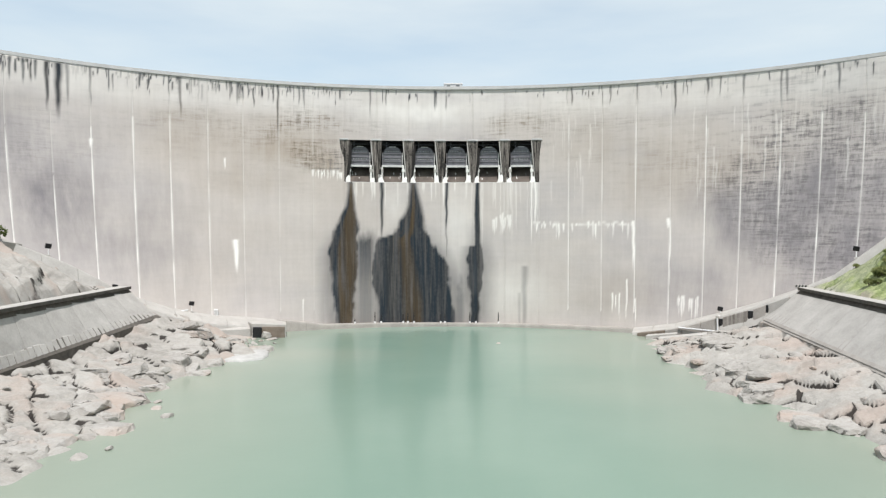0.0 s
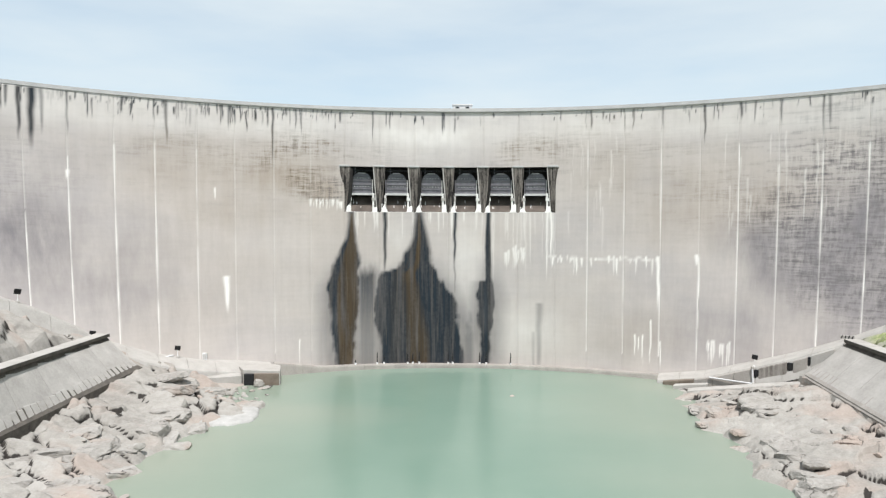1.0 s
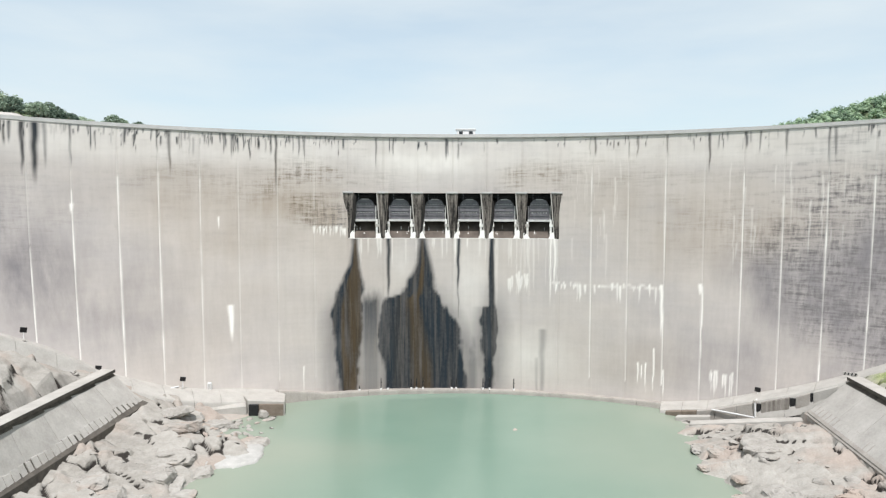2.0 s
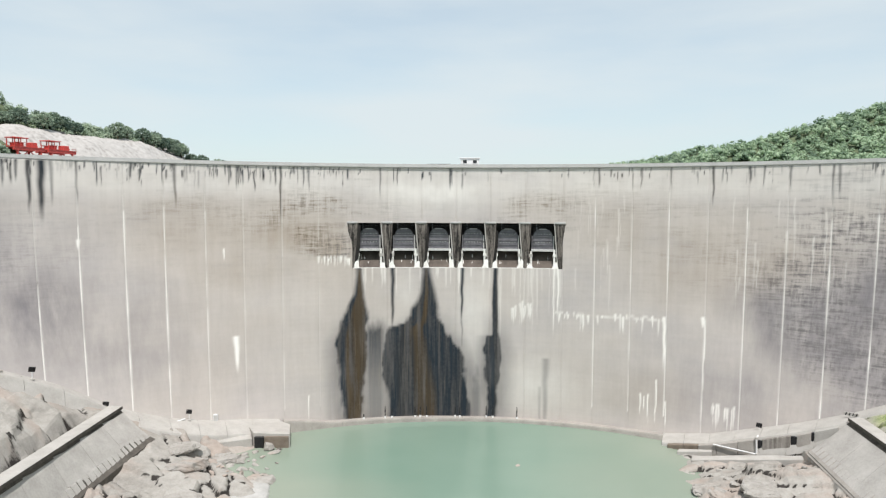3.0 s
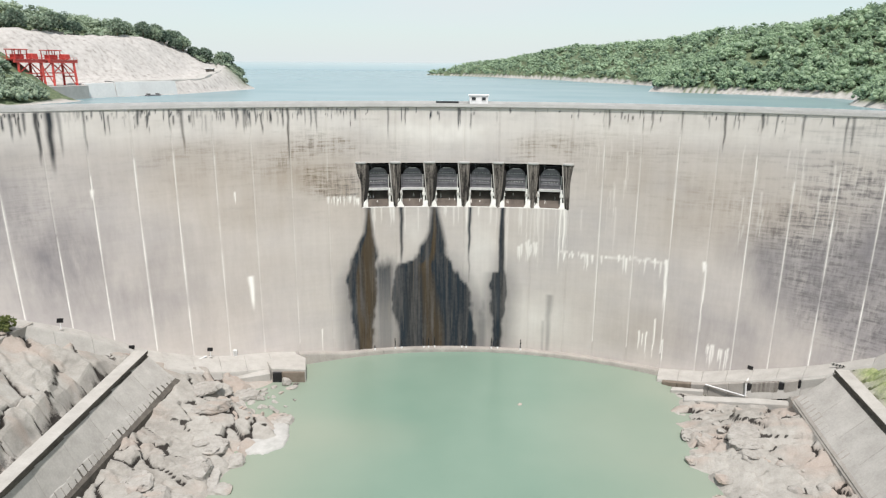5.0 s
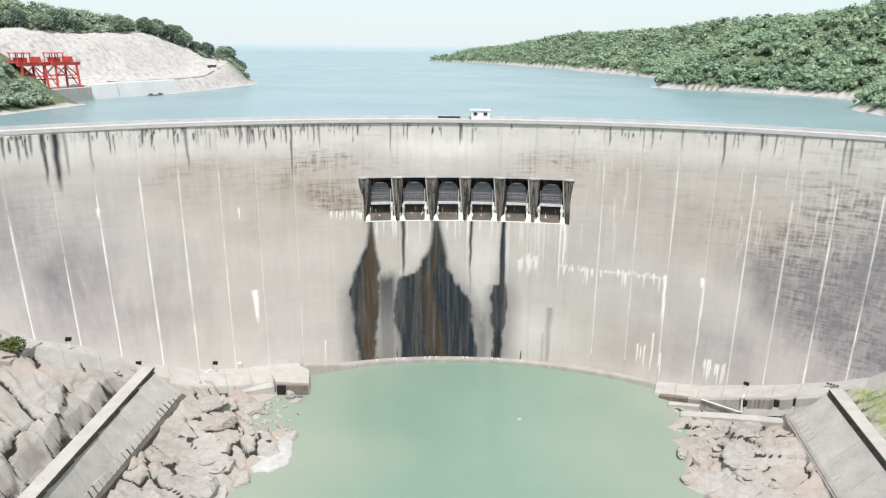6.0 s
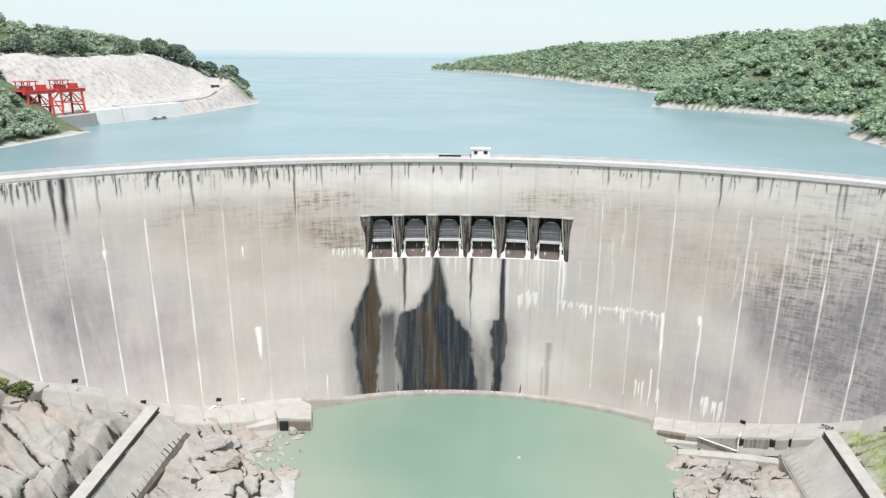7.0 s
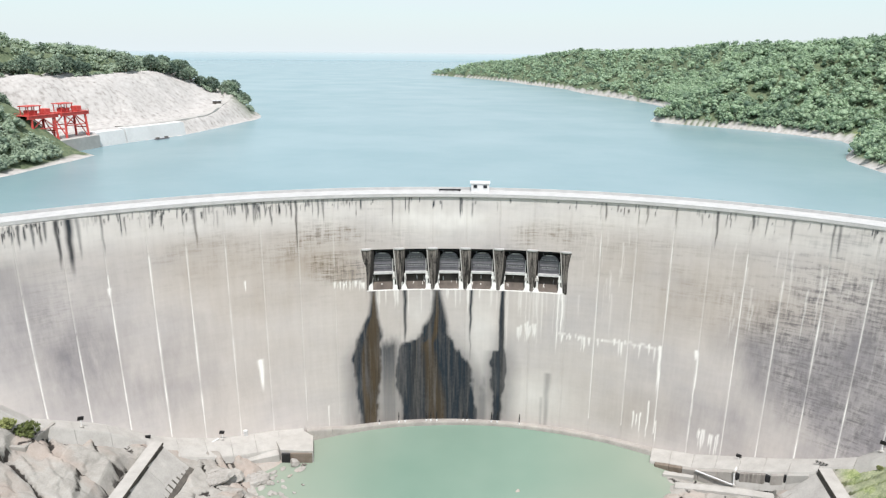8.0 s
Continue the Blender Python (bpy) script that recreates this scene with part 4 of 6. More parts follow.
def upstream(x, y):
    dl = shore(LAKE_LEFT, y) - x
    dr = x - shore(LAKE_RIGHT, y)
    n = fbm(x * 0.006, y * 0.006, 21) - 0.5
    n2 = fbm(x * 0.03, y * 0.03, 22) - 0.5
    # left: bench, bare cut face, wooded top that falls to the tip
    tip = 1 - sstep(690, 790, y) * 0.7
    bare = sstep(440, 470, y)
    climb = sstep(585, 745, y)
    lip = 9 + 24 * climb
    cut = (9.5 + 12.5 * climb) * sstep(0, 1, dl / lip) + (33.0 * tip - 12 * climb * tip) * sstep(24, 74, dl - 14 * climb) + 44 * sstep(84, 190, dl) * (1 - sstep(500, 640, y) * 0.85) * tip + 8 * sstep(80, 130, dl) * tip
    wild = 30 * sstep(0, 60, dl) + 24 * sstep(40, 180, dl)
    hl = LAKE_Z + (wild * (1 - bare) + cut * bare) + n2 * 7 * sstep(8, 50, dl) + n * 26 * sstep(60, 200, dl) + (fbm(x * .13, y * .10, 24) - .5) * 5.0 * bare * sstep(12, 22, dl)
    hl = np.where(dl > 0, hl, LAKE_Z + np.maximum(dl, -20) * 0.3)
    # right: wooded hill
    top = np.interp(y, [200, 420, 560, 700, 900, 1200, 1600, 2000, 2300], [44, 48, 70, 82, 68, 62, 58, 22, 15])
    run = np.interp(y, [200, 420, 700, 1000, 1200, 2000], [200, 220, 225, 175, 160, 130])
    hr = LAKE_Z + 1.6 * sstep(0, 4, dr) + top * (np.clip(dr / run, 0, 1) ** 0.85) + n * 22 * sstep(20, 200, dr) + n2 * 8 * sstep(5, 60, dr)
    hr = np.where(dr > 0, hr, LAKE_Z + np.maximum(dr, -20) * 0.3)
    h = np.where(dl > -60, hl, hr)
    h = np.where((dl <= -60) & (dr < -60), LAKE_Z - 12, h)
    scar = np.where((dl > -2) & (dl < 84), bare * (1 - 0.75 * sstep(700, 745, y)), 0.0)
    scar = np.where((dl > 4) & (dl < lip) & (y > 600), scar * (1 - 0.75 * sstep(640, 700, y) - 0.2 * fbm(x * .08, y * .08, 23)), scar)
    beach = np.where((dr > -3) & (dr < 4.5 + 4 * n2) | (dl > -3) & (dl < 6 + 6 * n2), 1.0, 0.0)
    scar = np.maximum(scar, beach * 0.9)
    green = 1.0 - scar
    return np.maximum(h, LAKE_Z - 12), scar, green, dl, dr


def axis(*spans):
    out = []
    for a, b, s in spans:
        out.append(np.arange(a, b, s))
    return np.unique(np.round(np.concatenate(out), 3))


gx = axis((-5000, -1500, 500), (-1500, -420, 60), (-420, -180, 4), (-180, -148, 2.5), (-148, -54, 0.55), (-54, 62, 8), (62, 116, 0.55), (116, 134, 0.9), (134, 180, 2.5), (180, 420, 4), (420, 1500, 60), (1500, 5001, 500))
gy = axis((-1200, -100, 100), (-100, 80, 12), (80, 120, 0.9), (120, 266, 0.6), (266, 274, 0.9), (274, 330, 4), (330, 720, 4), (720, 2100, 20), (2100, 5001, 290))
GX, GY = np.meshgrid(gx, gy)
hd, bank, greend = downstream(GX, GY)
hu, scar, greenu, _, inland = upstream(GX, GY)
clearing = np.where((GY > 508) & (GY < 566) & (inland > 2) & (inland < 30), 1.0, 0.0)
RHO = np.hypot(GX - CX, GY - CY)
PHI = np.arctan2(GX - CX, GY - CY)
behind = (RHO > R_TOP + 10.0) & (np.abs(PHI) < 1.165) | (GY > 320)
# fractured slabs on the river banks
pv, pe = plates(GX / 10.0 + fbm(GX * .09, GY * .09, 3) * 1.6, GY / 7.0 + GX * 0.05 + fbm(GX * .07, GY * .07, 4) * 1.2, 71)
qv, qe = plates(GX / 3.6 + GY * 0.1 + fbm(GX * .3, GY * .3, 7), GY / 2.4 + fbm(GX * .2, GY * .2, 6) * 1.5, 75)
rough = bank * np.clip((hd + 2) / 4, 0, 1) * np.clip((60 - hd) / 20, 0, 1)
hv, he = plates(GX / 17.0 + GY * 0.02 + fbm(GX * .06, GY * .06, 8) * 1.4, GY / 12.0 + fbm(GX * .06, GY * .06, 9) * 1.6, 73)
on_hill = sstep(-2.0, -7.0, GX - left_wall_top(GY))
open_joint = sstep(0.42, 0.52, fbm(GX * 0.05, GY * 0.08, 87))
fine_joint = sstep(0.53, 0.60, fbm(GX * 0.07, GY * 0.06, 89))
low_slab = pv * 2.2 + qv * (0.3 + 0.7 * fine_joint) - (0.3 + 2.2 * open_joint) * np.clip(1 - pe / 0.10, 0, 1) - 0.6 * fine_joint * np.clip(1 - qe / 0.12, 0, 1) + (fbm(GX * .12, GY * .12, 79) - .5) * 1.6
hill_slab = hv * 4.6 - (0.3 + 3.6 * open_joint) * np.clip(1 - he / 0.09, 0, 1) + pv * 1.3 - (0.3 + 1.2 * fine_joint) * np.clip(1 - pe / 0.10, 0, 1) + (fbm(GX * .07, GY * .10, 80) - .5) * 3.0
hd2 = hd + rough * (low_slab * (1 - on_hill) + hill_slab * on_hill + (fbm(GX * .5, GY * .5, 77) - .5) * 0.45)
wallband_l = (GX < left_wall_foot(GY)[0] + 0.8) & (GX > left_wall_top(GY) - 3.5)
wallband_r = (GX > right_wall_foot(GY)[0] - 0.8) & (GX < right_wall_top(GY) + 3.5)
hd2 = np.where(wallband_l | wallband_r, hd, hd2)
gully = np.clip(1.4 - np.abs(GX - left_wall_top(GY) + 5.6) / 2.8, 0, 1) * (GY < 236) * (GY > 90) * (0.4 + 1.2 * fbm(GX * .1, GY * .1, 83))
hd2 = hd2 - gully * 3.8
# wear the slab edges down a little
worn = hd2.copy()
worn[1:-1, 1:-1] = 0.5 * hd2[1:-1, 1:-1] + 0.125 * (hd2[:-2, 1:-1] + hd2[2:, 1:-1] + hd2[1:-1, :-2] + hd2[1:-1, 2:])
hd2 = np.where(wallband_l | wallband_r, hd2, worn)
# the banks end at the toe ledge
lu = PHI * R_TOP
lz = np.interp(lu, LEDGE_U, LEDGE_Z)
d_face = face_rho(PHI, lz) - RHO
near = np.where(lu > 0, 1 - sstep(11.0, 24.0, d_face), 1 - sstep(6.0, 20.0, d_face))
under_wall = np.maximum(lz - 6.8, 0.4)
land = (lu < -70) | (lu > 78)
hd2 = np.where(land & ~behind, hd2 * (1 - near) + np.where((lu > 0) & (lu < 141), np.minimum(hd2, under_wall), np.minimum(lz - 1.6, np.maximum(hd2, lz - 5.0))) * near, hd2)
hd2 = np.where((d_face < 6.2) & ~behind, np.minimum(hd2, lz - 1.2), hd2)
hd2 = np.where((lu > 79) & (lu < 141) & (d_face < 10.5) & ~behind, np.minimum(hd2, np.maximum(lz - 7.5, -2.0)), hd2)
H = np.where(behind, hu, hd2)
crack = np.clip(1.7 - pe / 0.065, 0, 1) * np.maximum(sstep(0.37, 0.46, fbm(GX * 0.05, GY * 0.08, 87)) * (1 - on_hill), sstep(0.44, 0.52, fbm(GX * 0.07, GY * 0.06, 89)) * on_hill) + np.clip(1.7 - he / 0.05, 0, 1) * sstep(0.36, 0.46, fbm(GX * 0.05, GY * 0.08, 87)) * on_hill
# the gully term paints the shaded gap behind the left wall black
crack = crack * rough + 0.7 * np.clip(gully - 0.3, 0, 1) * sstep(0.48, 0.6, fbm(GX * .3, GY * .3, 90))
crack = np.where(behind | wallband_l | wallband_r, 0, np.clip(crack, 0, 1))
zone = np.stack([crack, np.where(behind, greenu, greend), np.where(behind, scar, 0), np.where(behind, clearing, 1.0)], -1)
rows, cols = H.shape
gi = np.arange(rows * cols).reshape(rows, cols)
gf = np.stack([gi[:-1, :-1], gi[:-1, 1:], gi[1:, 1:], gi[1:, :-1]], -1).reshape(-1, 4)
ground = obj("ground", np.stack([GX, GY, H], -1).reshape(-1, 3), gf, M_GROUND)
tagged(ground, label="pale fractured rock banks and wooded hills round the dam", category="ground", kind="structure")
ground.data.polygons.foreach_set("use_smooth", behind[:-1, :-1].ravel())
za = ground.data.attributes.new("zone", "FLOAT_COLOR", "POINT")
za.data.foreach_set("color", zone.astype(np.float32).ravel())


def ground_z(x, y):
    """Height of the sheet at a place."""
    i, j = min(max(np.searchsorted(gx, x) - 1, 0), len(gx) - 2), min(max(np.searchsorted(gy, y) - 1, 0), len(gy) - 2)
    fx, fy = (x - gx[i]) / (gx[i + 1] - gx[i]), (y - gy[j]) / (gy[j + 1] - gy[j])
    return float((H[j, i] * (1 - fx) + H[j, i + 1] * fx) * (1 - fy) + (H[j + 1, i] * (1 - fx) + H[j + 1, i + 1] * fx) * fy)


# ---------- water ----------
px, py = axis((-150, 151, 5)), np.concatenate([np.arange(-1200, 0, 100), np.arange(0, 307, 6.0)])
PX, PY = np.meshgrid(px, py)
pi_ = np.arange(PX.size).reshape(PX.shape)
pool = obj("river_pool", np.stack([PX, PY, np.zeros(PX.shape)], -1).reshape(-1, 3),
           np.stack([pi_[:-1, :-1], pi_[:-1, 1:], pi_[1:, 1:], pi_[1:, :-1]], -1).reshape(-1, 4), M_POOL)
d_sh = np.minimum(PX - shore(LEFT_SHORE, PY), shore(RIGHT_SHORE, PY) - PX)
shoal = np.clip(1 - d_sh / 52.0, 0, 1) * (0.5 + fbm(PX * .03, PY * .03, 95) * .7)
pa = pool.data.attributes.new("shoal", "FLOAT", "POINT")
pa.data.foreach_set("value", np.clip(shoal, 0, 1).astype(np.float32).ravel())
tagged(pool, label="still milky green river pool below the dam", category="water", kind="structure")
lv, lf = [], []
l_rho = [R_TOP + 8, 300, 420, 700, 1200, 2200, 3600, 4860]
l_phi = np.linspace(-1.4, 1.4, 57)
for r in l_rho:
    for p in l_phi:
        lv.append((CX + r * math.sin(p), CY + r * math.cos(p), LAKE_Z))
for i in range(len(l_rho) - 1):
    for j in range(len(l_phi) - 1):
        a = i * len(l_phi) + j
        lf.append((a, a + 1, a + 1 + len(l_phi), a + len(l_phi)))
lake = obj("lake", lv, lf, M_LAKE)
tagged(lake, label="wide pale blue reservoir lake reaching the horizon", category="water", kind="structure")
# added strip beyond the lake; its haze colour closes the gap to the sky
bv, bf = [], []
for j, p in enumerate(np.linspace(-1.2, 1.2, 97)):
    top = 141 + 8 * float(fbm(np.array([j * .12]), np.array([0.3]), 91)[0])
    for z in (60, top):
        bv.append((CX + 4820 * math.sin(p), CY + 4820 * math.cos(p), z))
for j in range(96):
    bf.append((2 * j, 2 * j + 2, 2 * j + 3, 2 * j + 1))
tagged(obj("backdrop", bv, bf, M_FAR), label="added pale strip with painted haze closing the horizon", category="backdrop", kind="structure")

# ---------- sloped training walls on both banks ----------


def training_wall(side, y0, y1):
    top_x = left_wall_top if side < 0 else right_wall_top
    foot = left_wall_foot if side < 0 else right_wall_foot
    top_z = 21.0
    toe = 1.25 if side < 0 else 0.3
    w = tagged(empty("training_wall", (top_x(y1), y1, 10)), label="sloped grey concrete training wall with an overhanging coping", category="retaining wall", kind="structure")
    ys = list(np.arange(y1, y0, -14.0)) + [y0]
    for ya, yb in zip(ys[:-1], ys[1:]):
        v = []
        for y in (ya - 0.05, yb + 0.05):
            fx, fz = foot(y)
            tx = top_x(y)
            v += [(fx - side * -0.0, y, fz - 4), (fx, y, fz), (tx, y, top_z - .9), (tx + side * 3.0, y, top_z - .9), (tx + side * 3.0, y, fz - 4)]
        f = [(j, (j + 1) % 5, (j + 1) % 5 + 5, j + 5) for j in range(5)] + [(0, 1, 2, 3, 4)[::-1], (5, 6, 7, 8, 9)]
        under(obj("panel", v, f, M_WALL), w)
        v = []
        for y in (ya - 0.03, yb + 0.03):
            tx = top_x(y)
            v += [(tx - side * 1.2, y, top_z - .9), (tx - side * 1.2, y, top_z), (tx + side * 3.2, y, top_z), (tx + side * 3.2, y, top_z - .9)]
        f = [(j, (j + 1) % 4, (j + 1) % 4 + 4, j + 4) for j in range(4)] + [(0, 1, 2, 3)[::-1], (4, 5, 6, 7)]
        under(obj("coping", v, f, M_CONC_PALE, None, "pale overhanging coping"), w)
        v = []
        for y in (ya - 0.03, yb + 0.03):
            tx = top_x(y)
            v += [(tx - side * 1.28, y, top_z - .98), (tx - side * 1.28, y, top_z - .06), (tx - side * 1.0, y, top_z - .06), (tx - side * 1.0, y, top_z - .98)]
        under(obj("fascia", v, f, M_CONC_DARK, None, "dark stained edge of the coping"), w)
        # dark strip under the coping paints in its shadow
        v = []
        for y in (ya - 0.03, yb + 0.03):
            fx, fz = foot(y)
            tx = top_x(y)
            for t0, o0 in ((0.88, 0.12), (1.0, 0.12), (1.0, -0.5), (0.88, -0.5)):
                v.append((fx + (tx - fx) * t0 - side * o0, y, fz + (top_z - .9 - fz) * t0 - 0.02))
        under(obj("coping_shade", v, f, M_CONC_DARK, None, "dark strip painted as the shade below the coping"), w)
        # backing band behind the buttresses, dark on the left wall only
        v = []
        for y in (ya - 0.03, yb + 0.03):
            fx, fz = foot(y)
            tx = top_x(y)
            for t0, o0 in ((-0.05, 0.1), (0.25, 0.1), (0.25, -0.5), (-0.05, -0.5)):
                v.append((fx + (tx - fx) * t0 - side * o0, y, fz + (top_z - .9 - fz) * t0))
        under(obj("gap_band", v, f, M_CONC_DARK if side < 0 else M_CONC, None, "backing band seen between the buttresses"), w)
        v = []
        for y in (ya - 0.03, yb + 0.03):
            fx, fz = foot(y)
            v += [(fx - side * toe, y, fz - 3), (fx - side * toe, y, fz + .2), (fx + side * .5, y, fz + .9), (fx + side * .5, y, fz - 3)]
        under(obj("footing", v, f, M_CONC_DARK if side < 0 else M_CONC, None, "low footing along the wall"), w)
    # stub buttresses along the foot
    for i, y in enumerate(np.arange(y1 - 1.0, max(y0, y1 - 120), -2.6)):
        fx, fz = foot(y)
        dx, dz = top_x(y) - fx, top_z - .9 - fz
        a, b = 0.03, 0.245 + 0.012 * math.sin(i * 2.3)
        bm = bmesh.new()
        o = -side * (0.34 if side < 0 else 0.25)
        wd = (0.86 if i % 2 else 1.0) if i < 7 or i in (13, 14, 21, 22) else 1.25 - 0.05 * (i % 3)
        pts = []
        for yy in (y - wd, y + wd):
            pts += [(fx + o * 1.6, yy, fz - 2.0), (fx + dx * a + o, yy, fz + dz * a), (fx + dx * b + o * 0.8, yy, fz + dz * b), (fx + dx * b, yy, fz + dz * b + .2), (fx, yy, fz - 2.0)]
        vs = [bm.verts.new(p) for p in pts]
        for j in range(5):
            bm.faces.new((vs[j], vs[(j + 1) % 5], vs[(j + 1) % 5 + 5], vs[j + 5]))
        bm.faces.new(vs[:5])
        bm.faces.new(vs[5:])
        under(part("buttress", bm, M_WALL, None), w)
    return w


training_wall(-1, 40, 244.5)
training_wall(1, 40, 239.5)

# ---------- concrete pieces at the abutments ----------


def poly_prism(name, ring, z0, z1, mat, label, cat, kind="structure"):
    """An upright block on a ring of (x, y) with its top at z1 (or one height a corner)."""
    n = len(ring)
    z1 = z1 if isinstance(z1, (list, tuple)) else [z1] * n
    v = [(x, y, z0) for x, y in ring] + [(x, y, z) for (x, y), z in zip(ring, z1)]
    f = [tuple(range(n))[::-1], tuple(range(n, 2 * n))] + [(j, (j + 1) % n, (j + 1) % n + n, j + n) for j in range(n)]
    ob = obj(name, v, f, mat)
    bv_ = ob.modifiers.new("bevel", "BEVEL")
    bv_.width, bv_.segments = 0.18, 1
    return tagged(ob, label=label, category=cat, kind=kind)


poly_prism("abutment_block", [(-72.0, 267.0), (-59.2, 267.4), (-61.8, 279.5), (-70.0, 286), (-80, 281)], -3, [5.3, 4.9, 4.5, 4.6, 5.6], M_CONC_PALE, "pale concrete abutment block at the pool's edge", "concrete block")
poly_prism("abutment_block", [(-88.0, 258.5), (-72.3, 266.6), (-80, 280.6), (-96, 271)], -3, [3.6, 3.4, 5.7, 9.4], M_CONC_PALE, "low pale sloping concrete apron beside the rocks", "concrete apron")
poly_prism("abutment_block", [(-101.5, 247.0), (-88.5, 258.6), (-96.2, 270.8), (-112.0, 258)], 0, [8.6, 4.6, 10.4, 16.6], M_CONC_PALE, "pale sloping concrete apron at the dam's foot", "concrete apron")
# solid block; its black stands in for the shade inside the culvert mouth
poly_prism("culvert", [(-71.6, 266.3), (-68.2, 266.4), (-68.2, 268.0), (-71.6, 268.0)], -2, 4.0, M_BLACK, "black block painted as the shaded culvert mouth in the abutment block", "culvert")
poly_prism("water_stop", [(-68.1, 266.4), (-59.6, 266.8), (-59.7, 268.0), (-68.1, 268.0)], -2, 4.1, M_DAMP, "brown damp concrete face of the abutment block", "concrete face")
poly_prism("kerb_wall", [(-146.0, 206.5), (-135.6, 212.6), (-136.6, 230.6), (-137.8, 230.8), (-137.0, 213.8), (-147.0, 208.0)], 20, [41.2, 37.2, 35.8, 35.8, 37.2, 41.2], M_CONC, "weathered grey kerb wall on the rocky slope", "kerb")


def floodlight(x, y, z, turn):
    f = tagged(empty("floodlight", (x, y, z)), label="black square floodlight on a short pale post", category="floodlight", group="floodlights at the dam's foot")
    f.rotation_euler = (0, 0, radians(turn))
    bm = bmesh.new()
    add_rod(bm, (0, 0, -1.2), (0, 0, 1.3), 0.16, 0.12)
    part("post", bm, M_WHITE, f)
    bm = bmesh.new()
    add_box(bm, (0, 0, -1.0), (1.2, 1.2, 0.6), bevel=0.08)
    part("footing", bm, M_CONC_PALE, f)
    bm = bmesh.new()
    add_box(bm, (0, -0.15, 2.1), (1.9, 0.35, 1.7), pose(0, 0, 0, 18, 8, 0), 0.1)
    part("lamp_head", bm, M_BLACK, f)


for x, y, z, a in ((-94.2, 265.8, 10.9, 20), (-130.5, 234.8, 32.9, 35), (102.4, 261.9, 9.3, -25), (-114.9, 248.5, 18.4, 30)):
    floodlight(x, y, z, a)


fx_, fy_, fz_ = dp(159.0, ledge_z(159.0), -2.6)
floodlight(fx_, fy_, fz_ + 1.0, -35)


def striped_barrier(x, y, z, turn):
    b = tagged(empty("striped_barrier", (x, y, z)), label="low pale barrier with black slanted stripes on the ledge", category="barrier")
    b.rotation_euler = (0, 0, radians(turn))
    bm = bmesh.new()
    add_box(bm, (0, 0, 0.5), (4.0, 0.5, 1.0), bevel=0.06)
    part("body", bm, M_CONC_PALE, b)
    for k in range(4):
        bm = bmesh.new()
        add_box(bm, (-1.45 + k * 0.97, -0.27, 0.5), (0.34, 0.06, 0.95), pose(0, 0, 0, 0, 22, 0))
        part("stripe", bm, M_BLACK, b)


bx_, by_, bz_ = dp(141.5, ledge_z(141.5), -4.4)
striped_barrier(bx_, by_, bz_, -38)


def conduit(a, b):
    c = tagged(empty("conduit", a), label="pale pipe running down from a floodlight to the wall", category="pipe", group="pipes at the dam's foot")
    bm = bmesh.new()
    add_rod(bm, (0, 0, 0), Vector(b) - Vector(a), 0.28, 0.28, 8)
    part("pipe", bm, M_WHITE, c)
    bm = bmesh.new()
    add_box(bm, Vector(b) - Vector(a), (0.9, 0.9, 0.7), bevel=0.08)
    part("junction_box", bm, M_CONC_PALE, c)


conduit((-95.4, 265.0, 10.6), (-98.6, 260.6, 10.2))


def wall_foot(u, out=0.0):
    """A place (x, y) on the line of the retaining wall that carries the ledge, out metres in front of it."""
    x, y, _ = dp(u, ledge_z(u) - 1.0, -8.55 - out)
    return x, y


def wall_section(u0, u1, top, mat, label, proud=1.3):
    """One cast section of the retaining wall under the ledge."""
    (ax, ay), (bx, by) = wall_foot(u0, proud), wall_foot(u1, proud)
    (cx, cy), (dx, dy) = wall_foot(u1, -1.6), wall_foot(u0, -1.6)
    za, zb = ledge_z(u0) - 1.0 + top, ledge_z(u1) - 1.0 + top
    poly_prism("retaining_wall", [(ax, ay), (bx, by), (cx, cy), (dx, dy)], -3, [za, zb, zb, za], mat, label, "retaining wall")


for u0, u1, top, mat, label in (
        (80.2, 86.0, -0.15, M_DAMP, "brown damp retaining wall section at the pool's edge"),
        (86.05, 91.5, -0.2, M_DAMP, "brown damp retaining wall section at the pool's edge"),
        (91.55, 98.0, -0.25, M_CONC, "weathered grey retaining wall section under the ledge"),
        (98.05, 105.5, -0.3, M_CONC, "weathered grey retaining wall section under the ledge"),
        (105.55, 112.4, -0.25, M_CONC, "weathered grey retaining wall section under the ledge"),
        (114.0, 123.4, -0.5, M_STAINED, "brown stained retaining wall section between two drain slots"),
        (125.4, 130.0, -0.6, M_CONC, "grey retaining wall section beside the drain slot"),
        (131.0, 138.5, -0.5, M_CONC_PALE, "pale retaining wall section beside the training wall")):
    wall_section(u0, u1, top, mat, label)
# solid blocks fill the gaps; their black paints the shade in them
for u0, u1 in ((112.45, 113.95), (123.45, 125.35), (130.05, 130.95)):
    (ax, ay), (bx, by) = wall_foot(u0, 1.05), wall_foot(u1, 1.05)
    (cx, cy), (dx, dy) = wall_foot(u1, -1.4), wall_foot(u0, -1.4)
    poly_prism("slot_shade", [(ax, ay), (bx, by), (cx, cy), (dx, dy)], -2, ledge_z(u0) - 1.65, M_BLACK, "black block painted as the shaded drain slot between two retaining wall sections", "drain")
poly_prism("kerb_wall", [(77.7, 255.7), (93.0, 250.3), (108.6, 242.4), (110.0, 245.3), (94.2, 253.6), (78.9, 258.9)], -2, [1.3, 3.6, 6.6, 6.9, 3.9, 1.5], M_CONC_PALE, "low pale concrete kerb slab above the rocks", "kerb")
